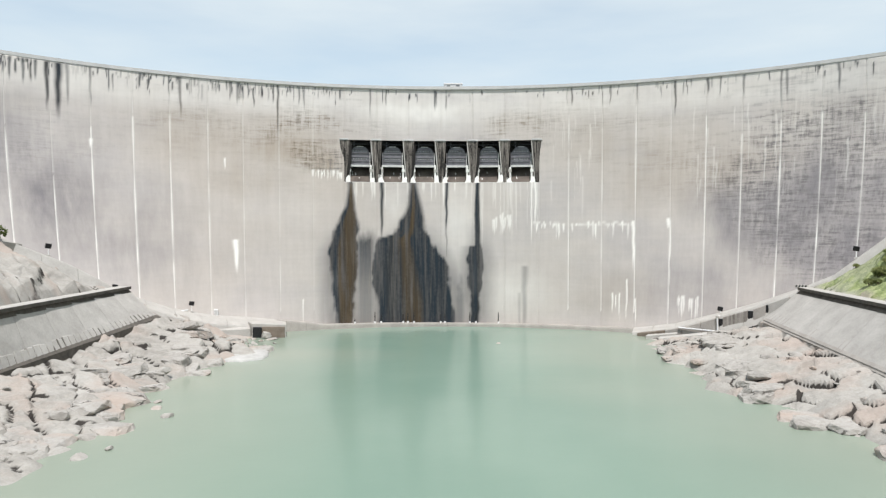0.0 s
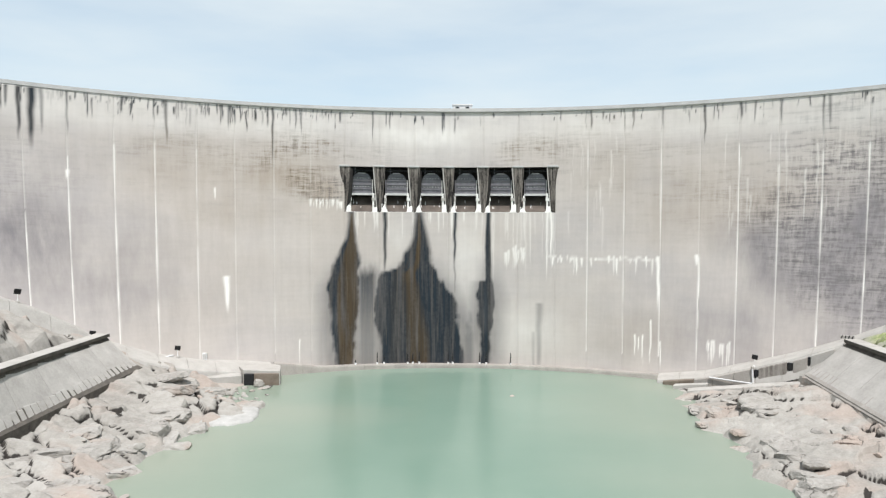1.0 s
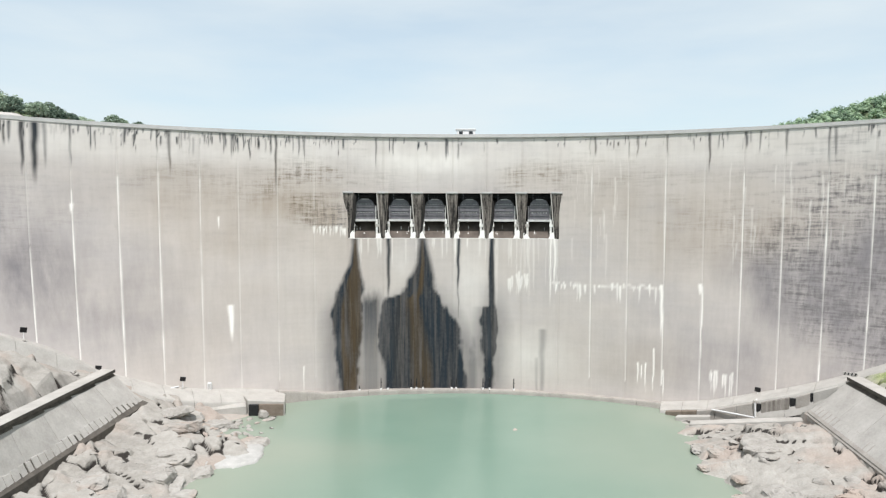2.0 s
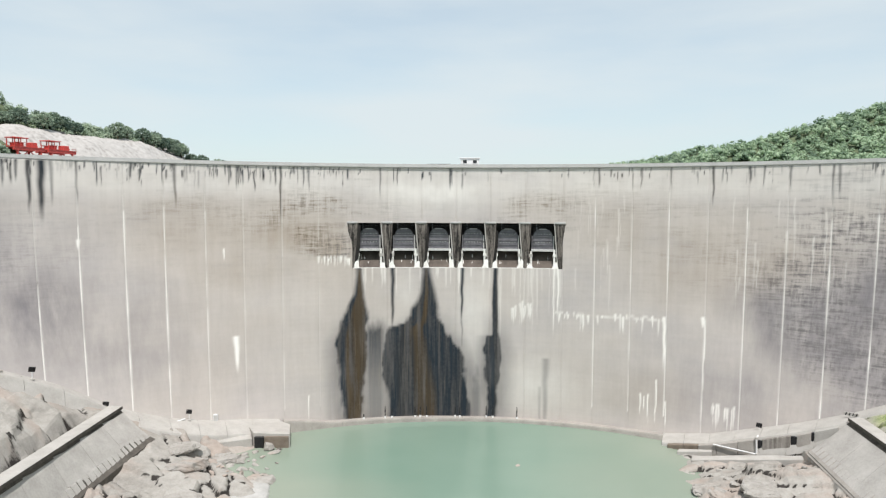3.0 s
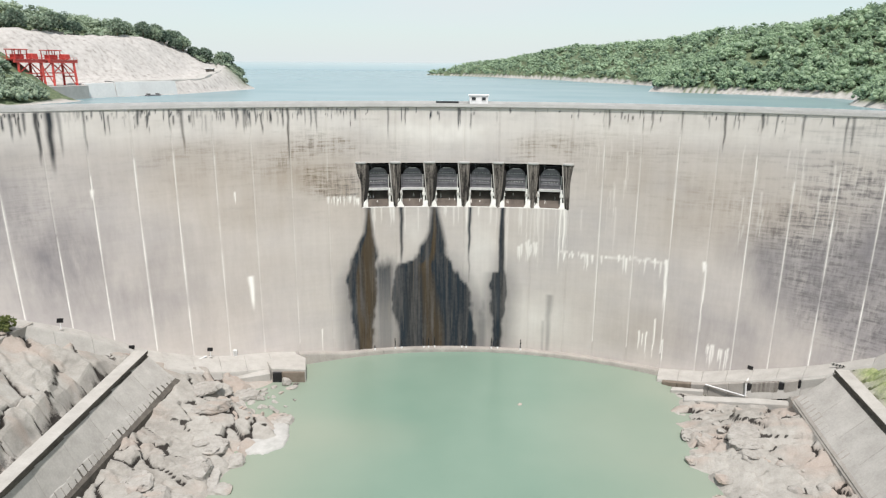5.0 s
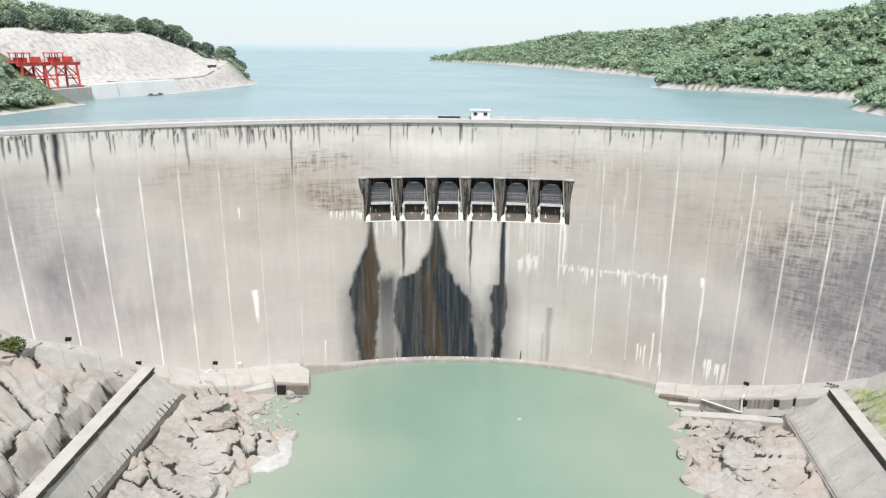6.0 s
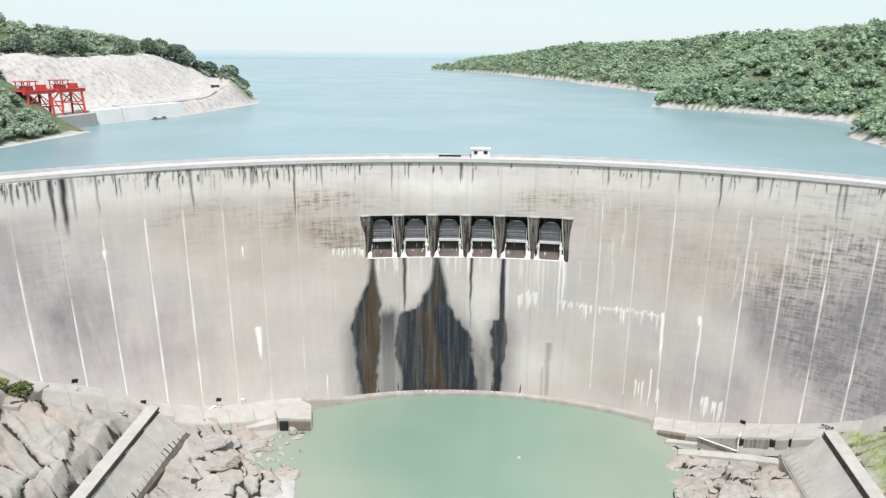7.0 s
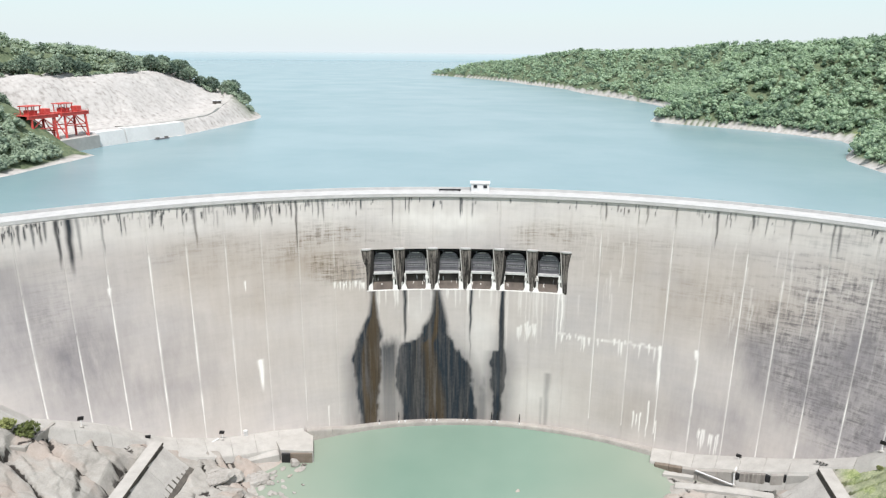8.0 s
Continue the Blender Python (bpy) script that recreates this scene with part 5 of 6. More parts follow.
poly_prism("kerb_wall", [(75.6, 264.4), (86.0, 260.2), (86.6, 261.6), (77.0, 266.6)], -2, [1.1, 2.6, 2.8, 1.3], M_CONC_PALE, "short pale wedge of concrete at the pool's edge", "kerb")
poly_prism("concrete_block", [(110.8, 238.6), (115.6, 236.4), (116.8, 239.4), (112.0, 241.8)], 3, [8.8, 9.6, 10.2, 9.4], M_CREST, "white concrete block lying on the rock bank", "concrete block")
poly_prism("concrete_block", [(112.6, 234.6), (119.0, 231.6), (119.4, 232.8), (113.2, 236.0)], 3, [8.0, 9.4, 9.6, 8.4], M_CONC, "long grey concrete beam lying on the rock bank", "concrete beam")
px_, py_ = wall_foot(112.0, 1.7)
conduit((102.6, 261.0, 9.0), (px_, py_, ledge_z(112.0) - 0.7))
conduit((px_, py_, ledge_z(112.0) - 0.7), (px_ + 0.1, py_ - 0.3, ledge_z(112.0) - 6.2))
qx_, qy_ = wall_foot(97.0, 1.8)
conduit((qx_, qy_, ledge_z(97.0) - 1.0), (px_ + 0.2, py_ - 0.6, ledge_z(112.0) - 6.0))


def cabinet(x, y, z):
    c = tagged(empty("equipment_cabinet", (x, y, z)), label="small white equipment cabinet standing against the dam's foot", category="cabinet")
    bm = bmesh.new()
    add_box(bm, (0, 0, 1.25), (1.5, 1.0, 2.5), bevel=0.08)
    part("body", bm, M_WHITE, c)
    bm = bmesh.new()
    add_box(bm, (0, -0.53, 1.2), (1.1, 0.06, 1.9))
    part("door", bm, M_CREST, c)


cabinet(-87.2, 272.6, 7.6)


def gauge_post(u, tall):
    x, y, z = dp(u, ledge_z(u), -1.6)
    g = tagged(empty("gauge_post", (x, y, z)), label="thin dark gauge post with a white foot at the waterline", category="post", group="gauge posts along the toe")
    bm = bmesh.new()
    add_rod(bm, (0, 0, 0.4), (0, 0, tall), 0.2, 0.16, 6)
    part("pole", bm, M_BLACK, g)
    bm = bmesh.new()
    add_box(bm, (0, 0, 0.35), (0.7, 0.7, 0.8), bevel=0.1)
    part("foot", bm, M_WHITE, g)
    bm = bmesh.new()
    add_box(bm, (0, 0, tall * 0.62), (0.5, 0.3, 0.5))
    part("bracket", bm, M_BLACK, g)


for u, tall in ((-39.5, 2.0), (-31.0, 4.6), (-28.3, 3.8), (-19.0, 4.0), (-17.0, 4.2), (-14.4, 4.6), (-3.0, 4.0), (-1.2, 4.2), (9.4, 4.6), (12.0, 4.8), (21.6, 4.6)):
    gauge_post(u, tall)


# ---------- crest: white gatehouse and dark screen ----------
def gatehouse():
    g = tagged(empty("gatehouse", (4.4, 311.6, 100.6)), label="small white flat-roofed gatehouse on the dam's crest", category="gatehouse")
    bm = bmesh.new()
    add_box(bm, (0, 0, 1.75), (7.4, 4.4, 3.5), bevel=0.06)
    part("walls", bm, M_WHITE, g)
    bm = bmesh.new()
    add_box(bm, (0, 0, 3.68), (8.2, 5.2, 0.4), bevel=0.08)
    part("roof", bm, M_WHITE, g)
    for s in (-1, 1):
        bm = bmesh.new()
        add_box(bm, (s * 2.0, -2.22, 2.3), (1.5, 0.12, 1.2))
        w = part("window", bm, M_DARKGLASS, g)
        bm = bmesh.new()
        add_box(bm, (s * 2.0, -2.3, 1.62), (1.8, 0.2, 0.12))
        part("sill", bm, M_CREST, w)


def steel_screen():
    g = tagged(empty("steel_screen", (-8.0, 308.6, 100.6)), label="long low dark steel screen standing on the crest road", category="screen")
    bm = bmesh.new()
    add_box(bm, (0, 0, 0.95), (9.0, 0.3, 0.75), bevel=0.04)
    part("screen_panel", bm, M_BLACK, g)
    for s in (-4, -1.4, 1.4, 4):
        bm = bmesh.new()
        add_box(bm, (s, 0.22, 0.6), (0.14, 0.14, 1.2))
        part("post", bm, M_BLACK, g)


gatehouse()
steel_screen()


# ---------- left bank of the lake: intake gantries, concrete facing ----------
def gantry(at, turn):
    g = tagged(empty("gantry_crane", at), label="red steel intake gantry crane on a concrete platform", category="gantry crane", group="intake gantries")
    g.rotation_euler = (0, 0, radians(turn))
    for sx in (-8, 8):
        for sy in (-4.5, 4.5):
            bm = bmesh.new()
            add_beam(bm, (sx * 1.08, sy * 1.1, 0), (sx, sy, 13.5), 1.2)
            part("leg", bm, M_RED, g)
        bm = bmesh.new()
        add_beam(bm, (sx, -4.5, 5.5), (sx, 4.5, 5.5), 0.7)
        add_beam(bm, (sx, -4.5, 0.5), (sx, 4.5, 13), 0.45)
        part("brace", bm, M_RED, g)
    for sy in (-4.5, 4.5):
        bm = bmesh.new()
        add_beam(bm, (-10.5, sy, 14.2), (10.5, sy, 14.2), 1.6)
        part("girder", bm, M_RED, g)
        bm = bmesh.new()
        add_beam(bm, (-8, sy, 7.5), (8, sy, 7.5), 0.6)
        add_beam(bm, (-8, sy, 7.5), (0, sy, 13.5), 0.5)
        add_beam(bm, (8, sy, 7.5), (0, sy, 13.5), 0.5)
        part("brace", bm, M_RED, g)
    bm = bmesh.new()
    add_box(bm, (0, 0, 15.3), (21, 11, 0.4))
    part("deck", bm, M_RED, g)
    for sy in (-5.4, 5.4):
        bm = bmesh.new()
        add_beam(bm, (-10.4, sy, 16.6), (10.4, sy, 16.6), 0.16)
        for x in np.linspace(-10.2, 10.2, 9):
            add_beam(bm, (x, sy, 15.4), (x, sy, 16.6), 0.14)
        part("railing", bm, M_RED, g)
    bm = bmesh.new()
    for px in (-8.3, -4.2, -0.1):
        for py in (-3, 3):
            add_beam(bm, (px, py, 15.4), (px, py, 20.6), 0.4)
    for py in (-3, 3):
        add_beam(bm, (-8.3, py, 18.0), (-0.1, py, 18.0), 0.3)
    part("machine_frame", bm, M_RED, g)
    bm = bmesh.new()
    add_box(bm, (-4.2, 0, 16.7), (6, 4.2, 2.4), bevel=0.2)
    part("winch", bm, M_RED, g)
    bm = bmesh.new()
    add_box(bm, (-4.2, 0, 20.7), (10, 7.4, 0.5), bevel=0.1)
    part("roof", bm, M_RED, g)
    bm = bmesh.new()
    add_box(bm, (6.0, 0, 17.1), (4.2, 4.6, 3.0), bevel=0.2)
    part("winch_house", bm, M_RED, g)
    return g


PLAT_Z = 102.5
crane = gantry((-256.0, 439.0, PLAT_Z), 74)
copy_thing(crane, pose(-250.0, 463.0, PLAT_Z, 0, 0, 74))
poly_prism("intake_platform", [(-248, 424), (-238, 474), (-256, 482), (-272, 430)], 88, PLAT_Z, M_CONC_PALE, "pale concrete platform under the red gantries", "platform")


def facing(name, a, b, top, back, label):
    """A sloped concrete facing along the lake's edge."""
    (ax, ay), (bx, by) = a, b
    dx, dy = bx - ax, by - ay
    ln = math.hypot(dx, dy)
    nx, ny = -dy / ln, dx / ln
    v = [(ax, ay, 92), (bx, by, 92), (bx + nx * back, by + ny * back, 92), (ax + nx * back, ay + ny * back, 92),
         (ax + nx * 2, ay + ny * 2, top), (bx + nx * 2, by + ny * 2, top), (bx + nx * back, by + ny * back, top), (ax + nx * back, ay + ny * back, top)]
    ob = obj(name, *hull(v), M_FACING)
    return tagged(ob, label=label, category="facing", kind="structure")


facing("shore_facing", (-239, 474), (-231.5, 497), 103.5, 12, "white concrete facing on the lake shore below the cut slope")
facing("shore_facing", (-231.3, 498), (-211, 548), 104.0, 12, "pale sloped concrete facing along the lake shore")


def access_road():
    """A pale track that climbs from the shore facing round the tip of the cut slope."""
    v, f = [], []
    ys = np.arange(506, 716, 4.0)
    for i, y in enumerate(ys):
        climb = float(sstep(585, 745, np.array(y)))
        x = float(shore(LAKE_LEFT, y)) - 12 - 25 * climb
        z = max(ground_z(x + o, y) for o in (-3.5, 0, 3.5)) + 0.35
        v += [(x + 3.4, y, z - 2.5), (x + 3.0, y, z), (x - 3.0, y, z + 0.2), (x - 3.6, y, z - 2.0)]
        if i:
            k = 4 * i
            f += [(k - 4 + j, k - 3 + j, k + 1 + j, k + j) for j in range(3)]
    return tagged(obj("access_road", v, f, M_CONC_PALE), label="pale dusty access road climbing along the cut slope", category="road", kind="structure")


access_road()


def hut(x, y):
    h = tagged(empty("site_hut", (x, y, ground_z(x, y))), label="small dark site hut beside the access road", category="hut")
    bm = bmesh.new()
    add_box(bm, (0, 0, 1.3), (6.5, 3.6, 3.4), bevel=0.06)
    part("walls", bm, M_CONC_DARK, h)
    bm = bmesh.new()
    add_box(bm, (0, 0, 3.15), (7.6, 4.8, 0.35), turn=pose(0, 0, 0, 5, 0, 0))
    part("roof", bm, M_GATE_BEAM, h)


def raft(x, y):
    r = tagged(empty("work_raft", (x, y, LAKE_Z)), label="low dark work raft floating beside the shore facing", category="raft")
    r.rotation_euler = (0, 0, radians(66))
    bm = bmesh.new()
    add_box(bm, (0, 0, 0.3), (12, 2.6, 0.9), bevel=0.1)
    part("deck", bm, M_GATE, r)
    for sx in (-4, 4):
        bm = bmesh.new()
        add_box(bm, (sx, 0, 1.15), (2.4, 1.6, 0.9), bevel=0.08)
        part("float_box", bm, M_CONC_DARK, r)


hut(-224.0, 655.0)
raft(-217.5, 520.0)


# ---------- boulders ----------
def boulder_mesh(seed, flat):
    r = random.Random(seed)
    bm = bmesh.new()
    bmesh.ops.create_icosphere(bm, subdivisions=2, radius=1.0)
    planes = []
    for _ in range(9):
        n = Vector((r.gauss(0, 1), r.gauss(0, 1), r.gauss(0, 1))).normalized()
        planes.append((n, r.uniform(0.55, 0.85)))
    for v in bm.verts:
        for n, d in planes:
            k = v.co.dot(n)
            if k > d:
                v.co -= n * (k - d)
        v.co *= 1 + r.uniform(-0.04, 0.04)
        v.co.z *= flat
    me = bpy.data.meshes.new("boulder")
    bm.to_mesh(me)
    bm.free()
    me.materials.append(M_BEDROCK)
    return me


B_MESH = [boulder_mesh(s, f) for s, f in ((1, .7), (2, .55), (3, .8), (4, .45), (5, .6), (6, .35))]


def boulder(x, y, z, size, seed, flat=1.0):
    r = random.Random(seed)
    ob = new("boulder", B_MESH[r.randrange(6)])
    ob.location = (x, y, z)
    ob.rotation_euler = (r.uniform(-.3, .3), r.uniform(-.3, .3), r.uniform(0, 6.28))
    ob.scale = (size * r.uniform(.8, 1.3), size * r.uniform(.7, 1.1), size * r.uniform(.7, 1.0) * flat)
    wet = z < 0.4
    tagged(ob, label="pale angular boulder standing in the green pool" if wet else "pale angular boulder lying on the rock bank", category="boulder", group="boulders on the banks")


rng = random.Random(21)
for x, y, s in ((-70.5, 246, 1.6), (-66.5, 250, 1.2), (-64.0, 243, 1.7), (-62.0, 247, 1.0), (-68, 254, 1.1), (-73, 259, 1.8), (-63.5, 262, 2.2), (-61.2, 240, 1.4), (-70, 262, 1.4),
                (-58.6, 150.1, 1.7), (-63.5, 157, 1.3), (-66, 163, 1.6), (-63, 122, 2.0), (-60, 127, 1.2), (-62.5, 265.2, 1.6), (-66, 258, 0.8), (-60.0, 252, 0.9), (-75, 249, 1.5)):
    boulder(x, y, 0.1, s, int(x * 31 + y * 7), 0.7)
boulder(-66.2, 265.0, 1.0, 2.6, 77)
boulder(20.0, 252.0, -0.15, 1.3, 78, 0.6)
for k in range(56):
    y = rng.uniform(110, 246)
    x = float(shore(LEFT_SHORE, y)) - rng.uniform(1, 26) if rng.random() < .55 else float(shore(RIGHT_SHORE, y)) + rng.uniform(1, 26)
    s = rng.choice((0.6, 0.8, 1.0, 1.3, 2.0)) * rng.uniform(.7, 1.1)
    boulder(x, y, max(ground_z(x, y), 0.0) + s * 0.15, s, k + 900)
def slab_mesh(seed):
    """A low hump of bedrock: broken sides, uneven worn top."""
    r = random.Random(seed)
    bm = bmesh.new()
    bmesh.ops.create_icosphere(bm, subdivisions=4, radius=1.0)
    cuts = []
    for q in range(7):
        a = 2 * math.pi * (q + r.uniform(-.3, .3)) / 7
        cuts.append((Vector((math.cos(a), math.sin(a), r.uniform(-.1, .5))).normalized(), r.uniform(0.62, 0.95)))
    for q in range(3):
        cuts.append((Vector((r.uniform(-.3, .3), r.uniform(-.3, .3), 1)).normalized(), r.uniform(0.42, 0.6)))
    co = np.array([v.co[:] for v in bm.verts])
    lump = fbm(co[:, 0] * 2.2 + seed, co[:, 1] * 2.2 + co[:, 2], seed) - 0.5
    grit = fbm(co[:, 0] * 7 + seed, co[:, 1] * 7 + co[:, 2] * 3, seed + 1) - 0.5
    crack = np.clip(0.03 - np.abs(fbm(co[:, 0] * 1.6, co[:, 1] * 1.6 + seed, seed + 2) - 0.5), 0, 1) / 0.03
    for v, a, b, c in zip(bm.verts, lump, grit, crack):
        for n, d in cuts:
            k = v.co.dot(n)
            if k > d:
                v.co -= n * (k - d)
        v.co *= 1 + 0.35 * a + 0.10 * b
        v.co.z = v.co.z * 0.62 - 0.16 * c
    me = bpy.data.meshes.new("flat_rock")
    bm.to_mesh(me)
    bm.free()
    me.materials.append(M_BEDROCK)
    return me


SLABS = [slab_mesh(k) for k in (31, 32, 33, 34, 35, 36)]
for k in range(78):
    y = rng.uniform(112, 258)
    inland = rng.uniform(-1.0, 24) if k % 2 else rng.uniform(-1.0, 9)
    x = float(shore(LEFT_SHORE, y)) - inland if k % 5 < 3 else float(shore(RIGHT_SHORE, y)) + inland
    if x < left_wall_foot(y)[0] + 4 or x > right_wall_foot(y)[0] - 4 or (x > 0 and y > 240) or math.hypot(x + 63.5, y - 225) < 10:
        continue
    ob = new("flat_rock", SLABS[k % 6])
    ob.location = (x, y, max(ground_z(x, y), 0.0) + rng.uniform(-0.35, 0.25))
    ob.rotation_euler = (rng.uniform(-.16, .16), rng.uniform(-.16, .16), rng.uniform(0, 6.28))
    sz = rng.uniform(1.8, 5.6)
    ob.scale = (sz * rng.uniform(1.0, 1.6), sz, sz * rng.uniform(.5, .85))
    tagged(ob, label="flat pale broken rock lying on the river bank", category="rock", group="flat rocks along the shore")
def rock_shelf(cx, cy, rx, ry, seed):
    """Low bare shelf with a ragged rim that just breaks the water."""
    bm = bmesh.new()
    n, rings = 64, []
    for k, z in ((1.04, -1.2), (1.0, 0.3), (0.93, 0.75), (0.6, 1.0), (0.25, 1.1)):
        ring = []
        for q in range(n):
            a = 2 * math.pi * q / n
            c, d = math.cos(a), math.sin(a)
            rag = 0.72 + 0.5 * float(fbm(np.array([c * 2.6 + seed]), np.array([d * 2.6]), seed)[0])
            lump = float(fbm(np.array([c * k * 4]), np.array([d * k * 4 + seed]), seed + 1)[0]) - 0.5
            ring.append(bm.verts.new((cx + rx * rag * k * c, cy + ry * rag * k * d, z + lump * 0.7 * (z > 0))))
        rings.append(ring)
    for lo, hi in zip(rings[:-1], rings[1:]):
        for q in range(n):
            bm.faces.new((lo[q], lo[(q + 1) % n], hi[(q + 1) % n], hi[q]))
    bm.faces.new(rings[-1])
    bm.faces.new(rings[0][::-1])
    ob = part("rock_shelf", bm, M_SHELF, None, "", True)
    return tagged(ob, label="low white rock shelf at the edge of the green pool", category="rock")


rock_shelf(-63.5, 225.0, 8.2, 10.5, 3)
for k in range(26):
    x = rng.uniform(-78, -66)
    y = rng.uniform(230, 258)
    boulder(x, y, max(ground_z(x, y), 0) + .2, rng.uniform(.6, 1.5), k + 1300)


# ---------- trees ----------
def crown_verts(rng, n, spread, tall, lump, leaves=0, leaf=0.8, sub=1):
    """Clumps of leaves as small jagged lumps round a tree's axis; returns vertices and faces."""
    bm = bmesh.new()
    bmesh.ops.create_icosphere(bm, subdivisions=sub, radius=1.0)
    base = np.array([v.co[:] for v in bm.verts])
    fcs = np.array([[v.index for v in f.verts] for f in bm.faces])
    bm.free()
    vs, fs, off = [], [], 0
    for _ in range(n):
        a, r = rng.uniform(0, 2 * math.pi), spread * math.sqrt(rng.uniform(0, 1))
        c = np.array([r * math.cos(a), r * math.sin(a), tall * rng.uniform(0.0, 1.0) * (1 - 0.5 * (r / spread) ** 2)])
        s = lump * rng.uniform(0.55, 1.25)
        jit = 1 + np.array([[rng.uniform(-.38, .38)] for _ in range(len(base))])
        vs.append(base * jit * s * np.array([1, 1, .8]) + c)
        fs.append(fcs + off)
        off += len(base)
    for _ in range(leaves):
        # a spray of leaves: a bent diamond near the crown's outer surface
        a, b = rng.uniform(0, 2 * math.pi), math.asin(rng.uniform(-0.25, 1.0))
        k = rng.uniform(0.85, 1.22)
        c = np.array([spread * k * math.cos(a) * math.cos(b), spread * k * math.sin(a) * math.cos(b), tall * (0.42 + 0.62 * k * math.sin(b))])
        p = np.array([rng.gauss(0, 1), rng.gauss(0, 1), rng.gauss(0, .6)])
        q = np.array([rng.gauss(0, 1), rng.gauss(0, 1), rng.gauss(0, .6)])
        p, q = p / np.linalg.norm(p), q / np.linalg.norm(q)
        s = leaf * rng.uniform(.6, 1.4)
        vs.append(np.array([c + p * s, c + q * s * .7, c - p * s, c - q * s * .7 + np.array([0, 0, .25 * s])]))
        fs.append(np.array([[0, 1, 2], [0, 2, 3]]) + off)
        off += 4
    return np.concatenate(vs), np.concatenate(fs)


def forest(name, places, mat, label, seed, per=7, variants=26, leaves=62):
    """Uncounted wood: one object of many lumpy crowns."""
    r = random.Random(seed)
    kinds = [crown_verts(r, per, 2.9, 4.4, 1.4, leaves, 0.60) for _ in range(variants)]
    vs, fs, tints, off = [], [], [], 0
    for x, y, z, s in places:
        v, f = kinds[r.randrange(variants)]
        a = r.uniform(0, 6.28)
        rot = np.array([[math.cos(a), math.sin(a), 0], [-math.sin(a), math.cos(a), 0], [0, 0, 1]])
        vs.append(v @ rot * s + np.array([x, y, z + 1.6 * s]))
        fs.append(f + off)
        tints.append(np.full(len(v), r.random(), np.float32))
        off += len(v)
    vs, fs = np.concatenate(vs), np.concatenate(fs)
    me = bpy.data.meshes.new(name)
    me.vertices.add(len(vs))
    me.vertices.foreach_set("co", vs.ravel())
    me.loops.add(fs.size)
    me.loops.foreach_set("vertex_index", fs.ravel())
    me.polygons.add(len(fs))
    me.polygons.foreach_set("loop_start", np.arange(0, fs.size, 3))
    me.polygons.foreach_set("loop_total", np.full(len(fs), 3))
    me.update(calc_edges=True)
    me.attributes.new("tint", "FLOAT", "POINT").data.foreach_set("value", np.concatenate(tints))
    me.materials.append(mat)
    return tagged(new(name, me), label=label, category="woodland", kind="stuff")


rng = random.Random(5)
near_wood, far_wood = [], []
tries = 0
while len(near_wood) < 5800 and tries < 60000:
    tries += 1
    y = rng.uniform(395, 1000)
    dr = rng.uniform(4, 330) if rng.random() < .8 else rng.uniform(3.2, 30)
    x = float(shore(LAKE_RIGHT, y)) + dr
    if 510 < y < 570 and dr < 26 and rng.random() < .8:
        continue
    near_wood.append((x, y, ground_z(x, y), rng.choice((.55, .8, 1.0, 1.25, 1.6)) * rng.uniform(.85, 1.15) * (0.7 if dr < 14 else 1)))
tries = 0
while len(far_wood) < 3300 and tries < 60000:
    tries += 1
    y = rng.uniform(1000, 2060)
    dr = rng.uniform(3, 420)
    x = float(shore(LAKE_RIGHT, y)) + dr
    far_wood.append((x, y, ground_z(x, y), rng.uniform(1.1, 1.9)))
forest("hill_wood", near_wood, M_LEAF, "dense green woodland on the hill beside the lake", 1)
forest("far_wood", far_wood, M_LEAF, "distant green woodland along the lake shore", 2, 4, 18, 24)
left_wood = []
for k in range(1150):
    y = rng.uniform(380, 790)
    dl = rng.uniform(82, 240)
    x = float(shore(LAKE_LEFT, y)) - dl
    if (560 < y < 600 or 625 < y < 650) and rng.random() < .85:
        continue
    left_wood.append((x, y, ground_z(x, y), rng.uniform(.7, 1.3)))
for k in range(640):
    y = rng.uniform(340, 448)
    dl = rng.uniform(7, 90)
    x = float(shore(LAKE_LEFT, y)) - dl
    if x > -276 and y > 421:
        continue
    left_wood.append((x, y, ground_z(x, y), rng.uniform(.7, 1.15)))
for k in range(150):
    y = rng.uniform(690, 790)
    dl = rng.uniform(6, 60)
    x = float(shore(LAKE_LEFT, y)) - dl
    left_wood.append((x, y, ground_z(x, y), rng.uniform(.5, .9)))
for k in range(190):
    y = rng.uniform(465, 790)
    edge = 78 - 60 * float(sstep(668, 745, np.array(y)))
    x = float(shore(LAKE_LEFT, y)) - edge - rng.uniform(-3, 14)
    left_wood.append((x, y, ground_z(x, y) - 1.0, rng.uniform(.3, .6)))
forest("left_wood", left_wood, M_LEAF_DARK, "dark green woodland above the bare cut slope", 3)


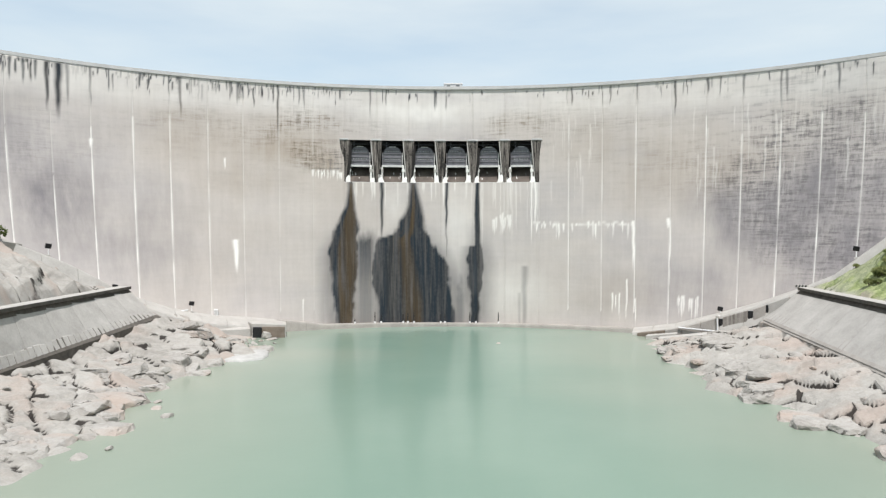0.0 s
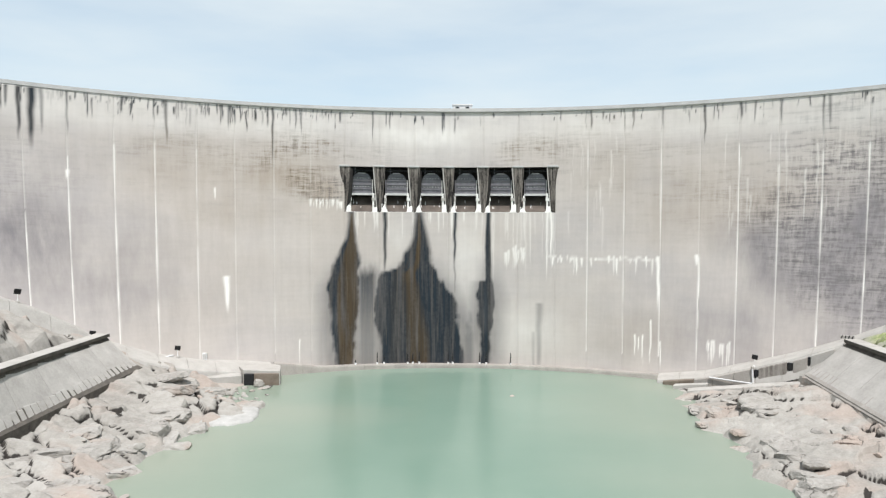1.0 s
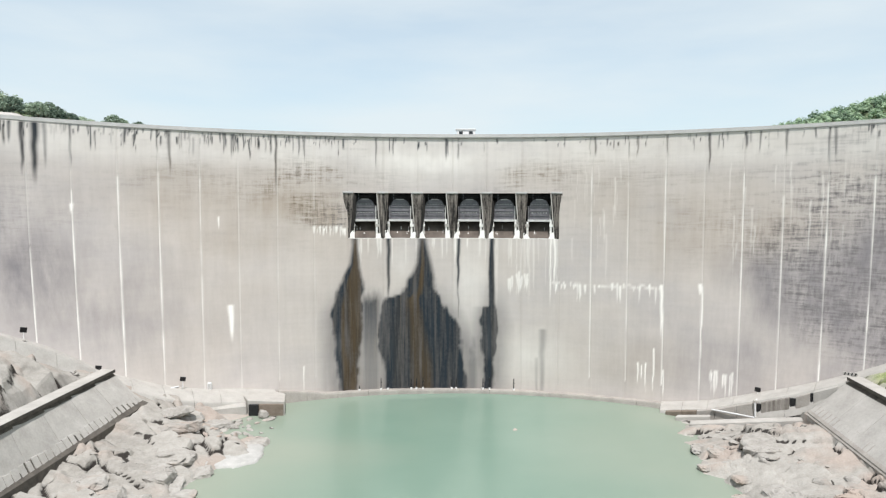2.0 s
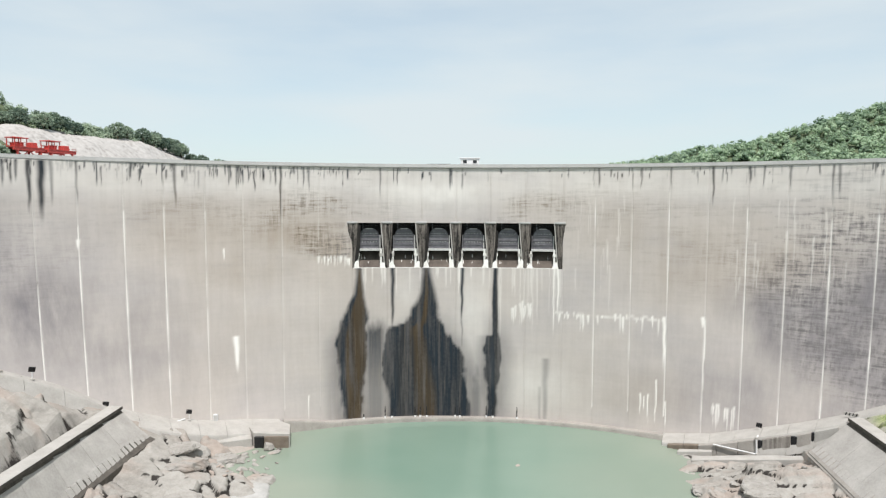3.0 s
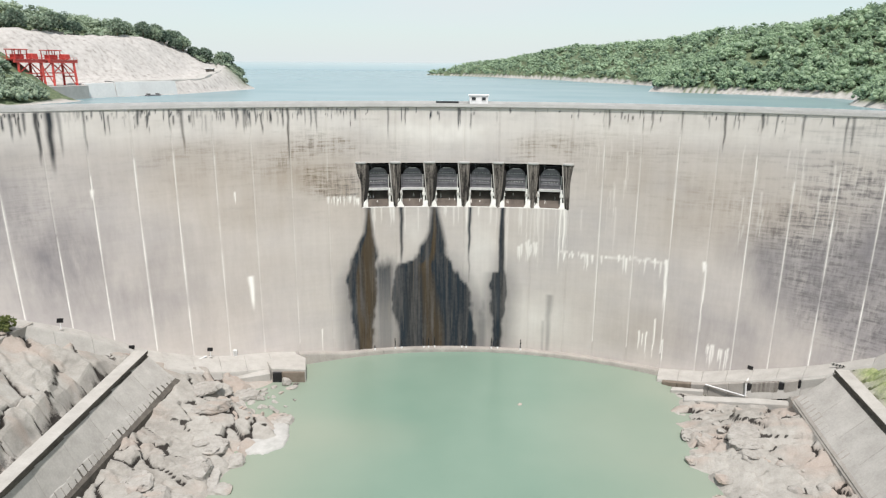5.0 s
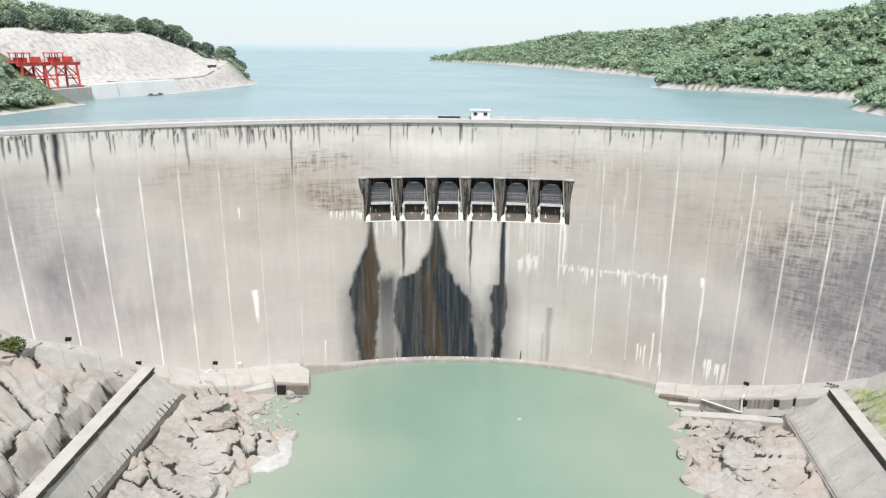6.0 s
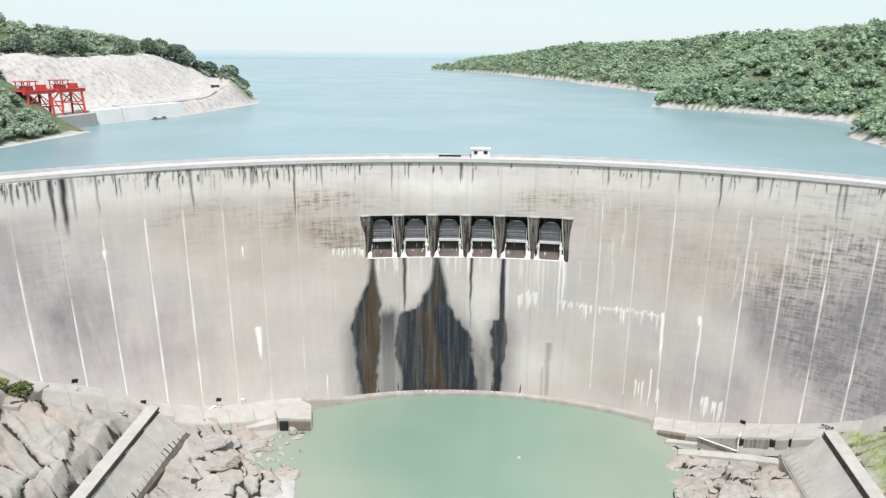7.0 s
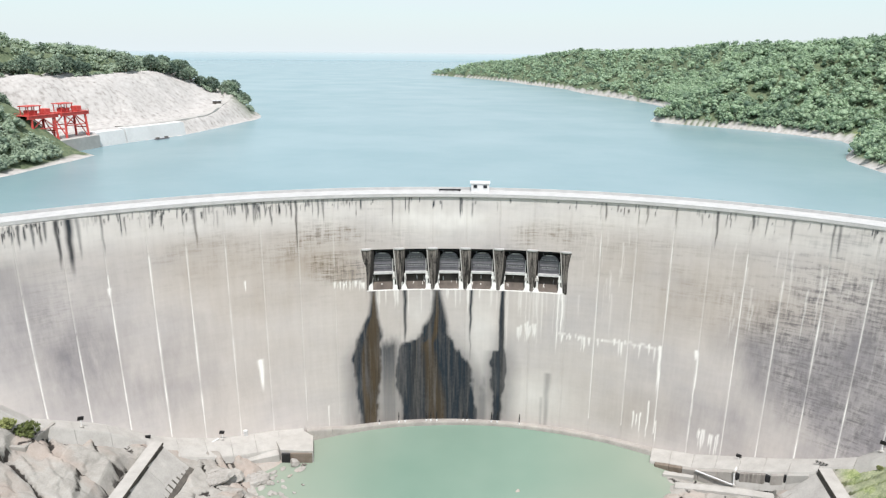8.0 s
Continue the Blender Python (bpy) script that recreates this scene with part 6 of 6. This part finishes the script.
def tree(seed, tall, spread, mat):
    r = random.Random(seed)
    t = tagged(empty("tree"), label="dark green broad-leaved tree on the hilltop", category="tree", group="trees above the cut slope")
    bm = bmesh.new()
    add_rod(bm, (0, 0, -1), (0.2, 0, tall * .5), 0.45, 0.25, 7)
    for k in range(5):
        a = k * 1.26 + r.uniform(-.3, .3)
        add_rod(bm, (0.1, 0, tall * (.3 + .04 * k)), (spread * .6 * math.cos(a), spread * .6 * math.sin(a), tall * r.uniform(.55, .8)), 0.2, 0.07, 5)
    part("trunk", bm, M_TRUNK, t)
    v, f = crown_verts(r, 44, spread * 1.05, tall * .62, spread * .20, 620, spread * .16)
    obj("crown", v + np.array([0, 0, tall * .20]), f, mat, t)
    return t


kinds = [tree(s, h, w, M_LEAF_DARK) for s, h, w in ((11, 13, 5.0), (12, 11, 4.8), (13, 15, 5.8))]
spots = []
for k in range(30):
    y = 470 + k * 9.0 + rng.uniform(-2, 2)
    x = float(shore(LAKE_LEFT, y)) - rng.uniform(72, 88)
    spots.append((x, y))
for k in range(16):
    y = 668 + k * 7.5 + rng.uniform(-2, 2)
    x = float(shore(LAKE_LEFT, y)) - (70 - 56 * float(sstep(668, 745, np.array(y)))) + rng.uniform(-5, 5)
    spots.append((x, y))
spots = [p for p in spots if not (562 < p[1] < 598 or 628 < p[1] < 648)]
for k, (x, y) in enumerate(spots):
    m = pose(x, y, ground_z(x, y) - .2, 0, 0, rng.uniform(0, 360))
    src = kinds[k % 3]
    if k < 3:
        src.matrix_basis = m
    else:
        copy_thing(src, m)


def bush(x, y, size, seed, mat, label):
    r = random.Random(seed)
    t = tagged(empty("bush", (x, y, ground_z(x, y))), label=label, category="bush", group="bushes on the banks")
    v, f = crown_verts(r, 36, size * .9, size * .9, size * .2, 300, size * .15)
    obj("leaves", v + np.array([0, 0, size * .25]), f, mat, t)
    bm = bmesh.new()
    for k in range(4):
        add_rod(bm, (0, 0, -.6), (size * .4 * math.cos(k * 1.6), size * .4 * math.sin(k * 1.6), size * .8), .12, .05, 5)
    part("stems", bm, M_TRUNK, t)


bush(-138.6, 219.0, 3.6, 3, M_BUSH, "yellowish green bush on the rocky bank above the wall")
bush(-143.0, 216, 2.8, 4, M_BUSH, "yellowish green bush on the rocky bank above the wall")
for k in range(22):
    x, y = rng.uniform(126, 150), rng.uniform(200, 233)
    bush(x, y, rng.uniform(.9, 2.2), 50 + k, M_BUSH, "low green bush on the grassy bank above the wall")
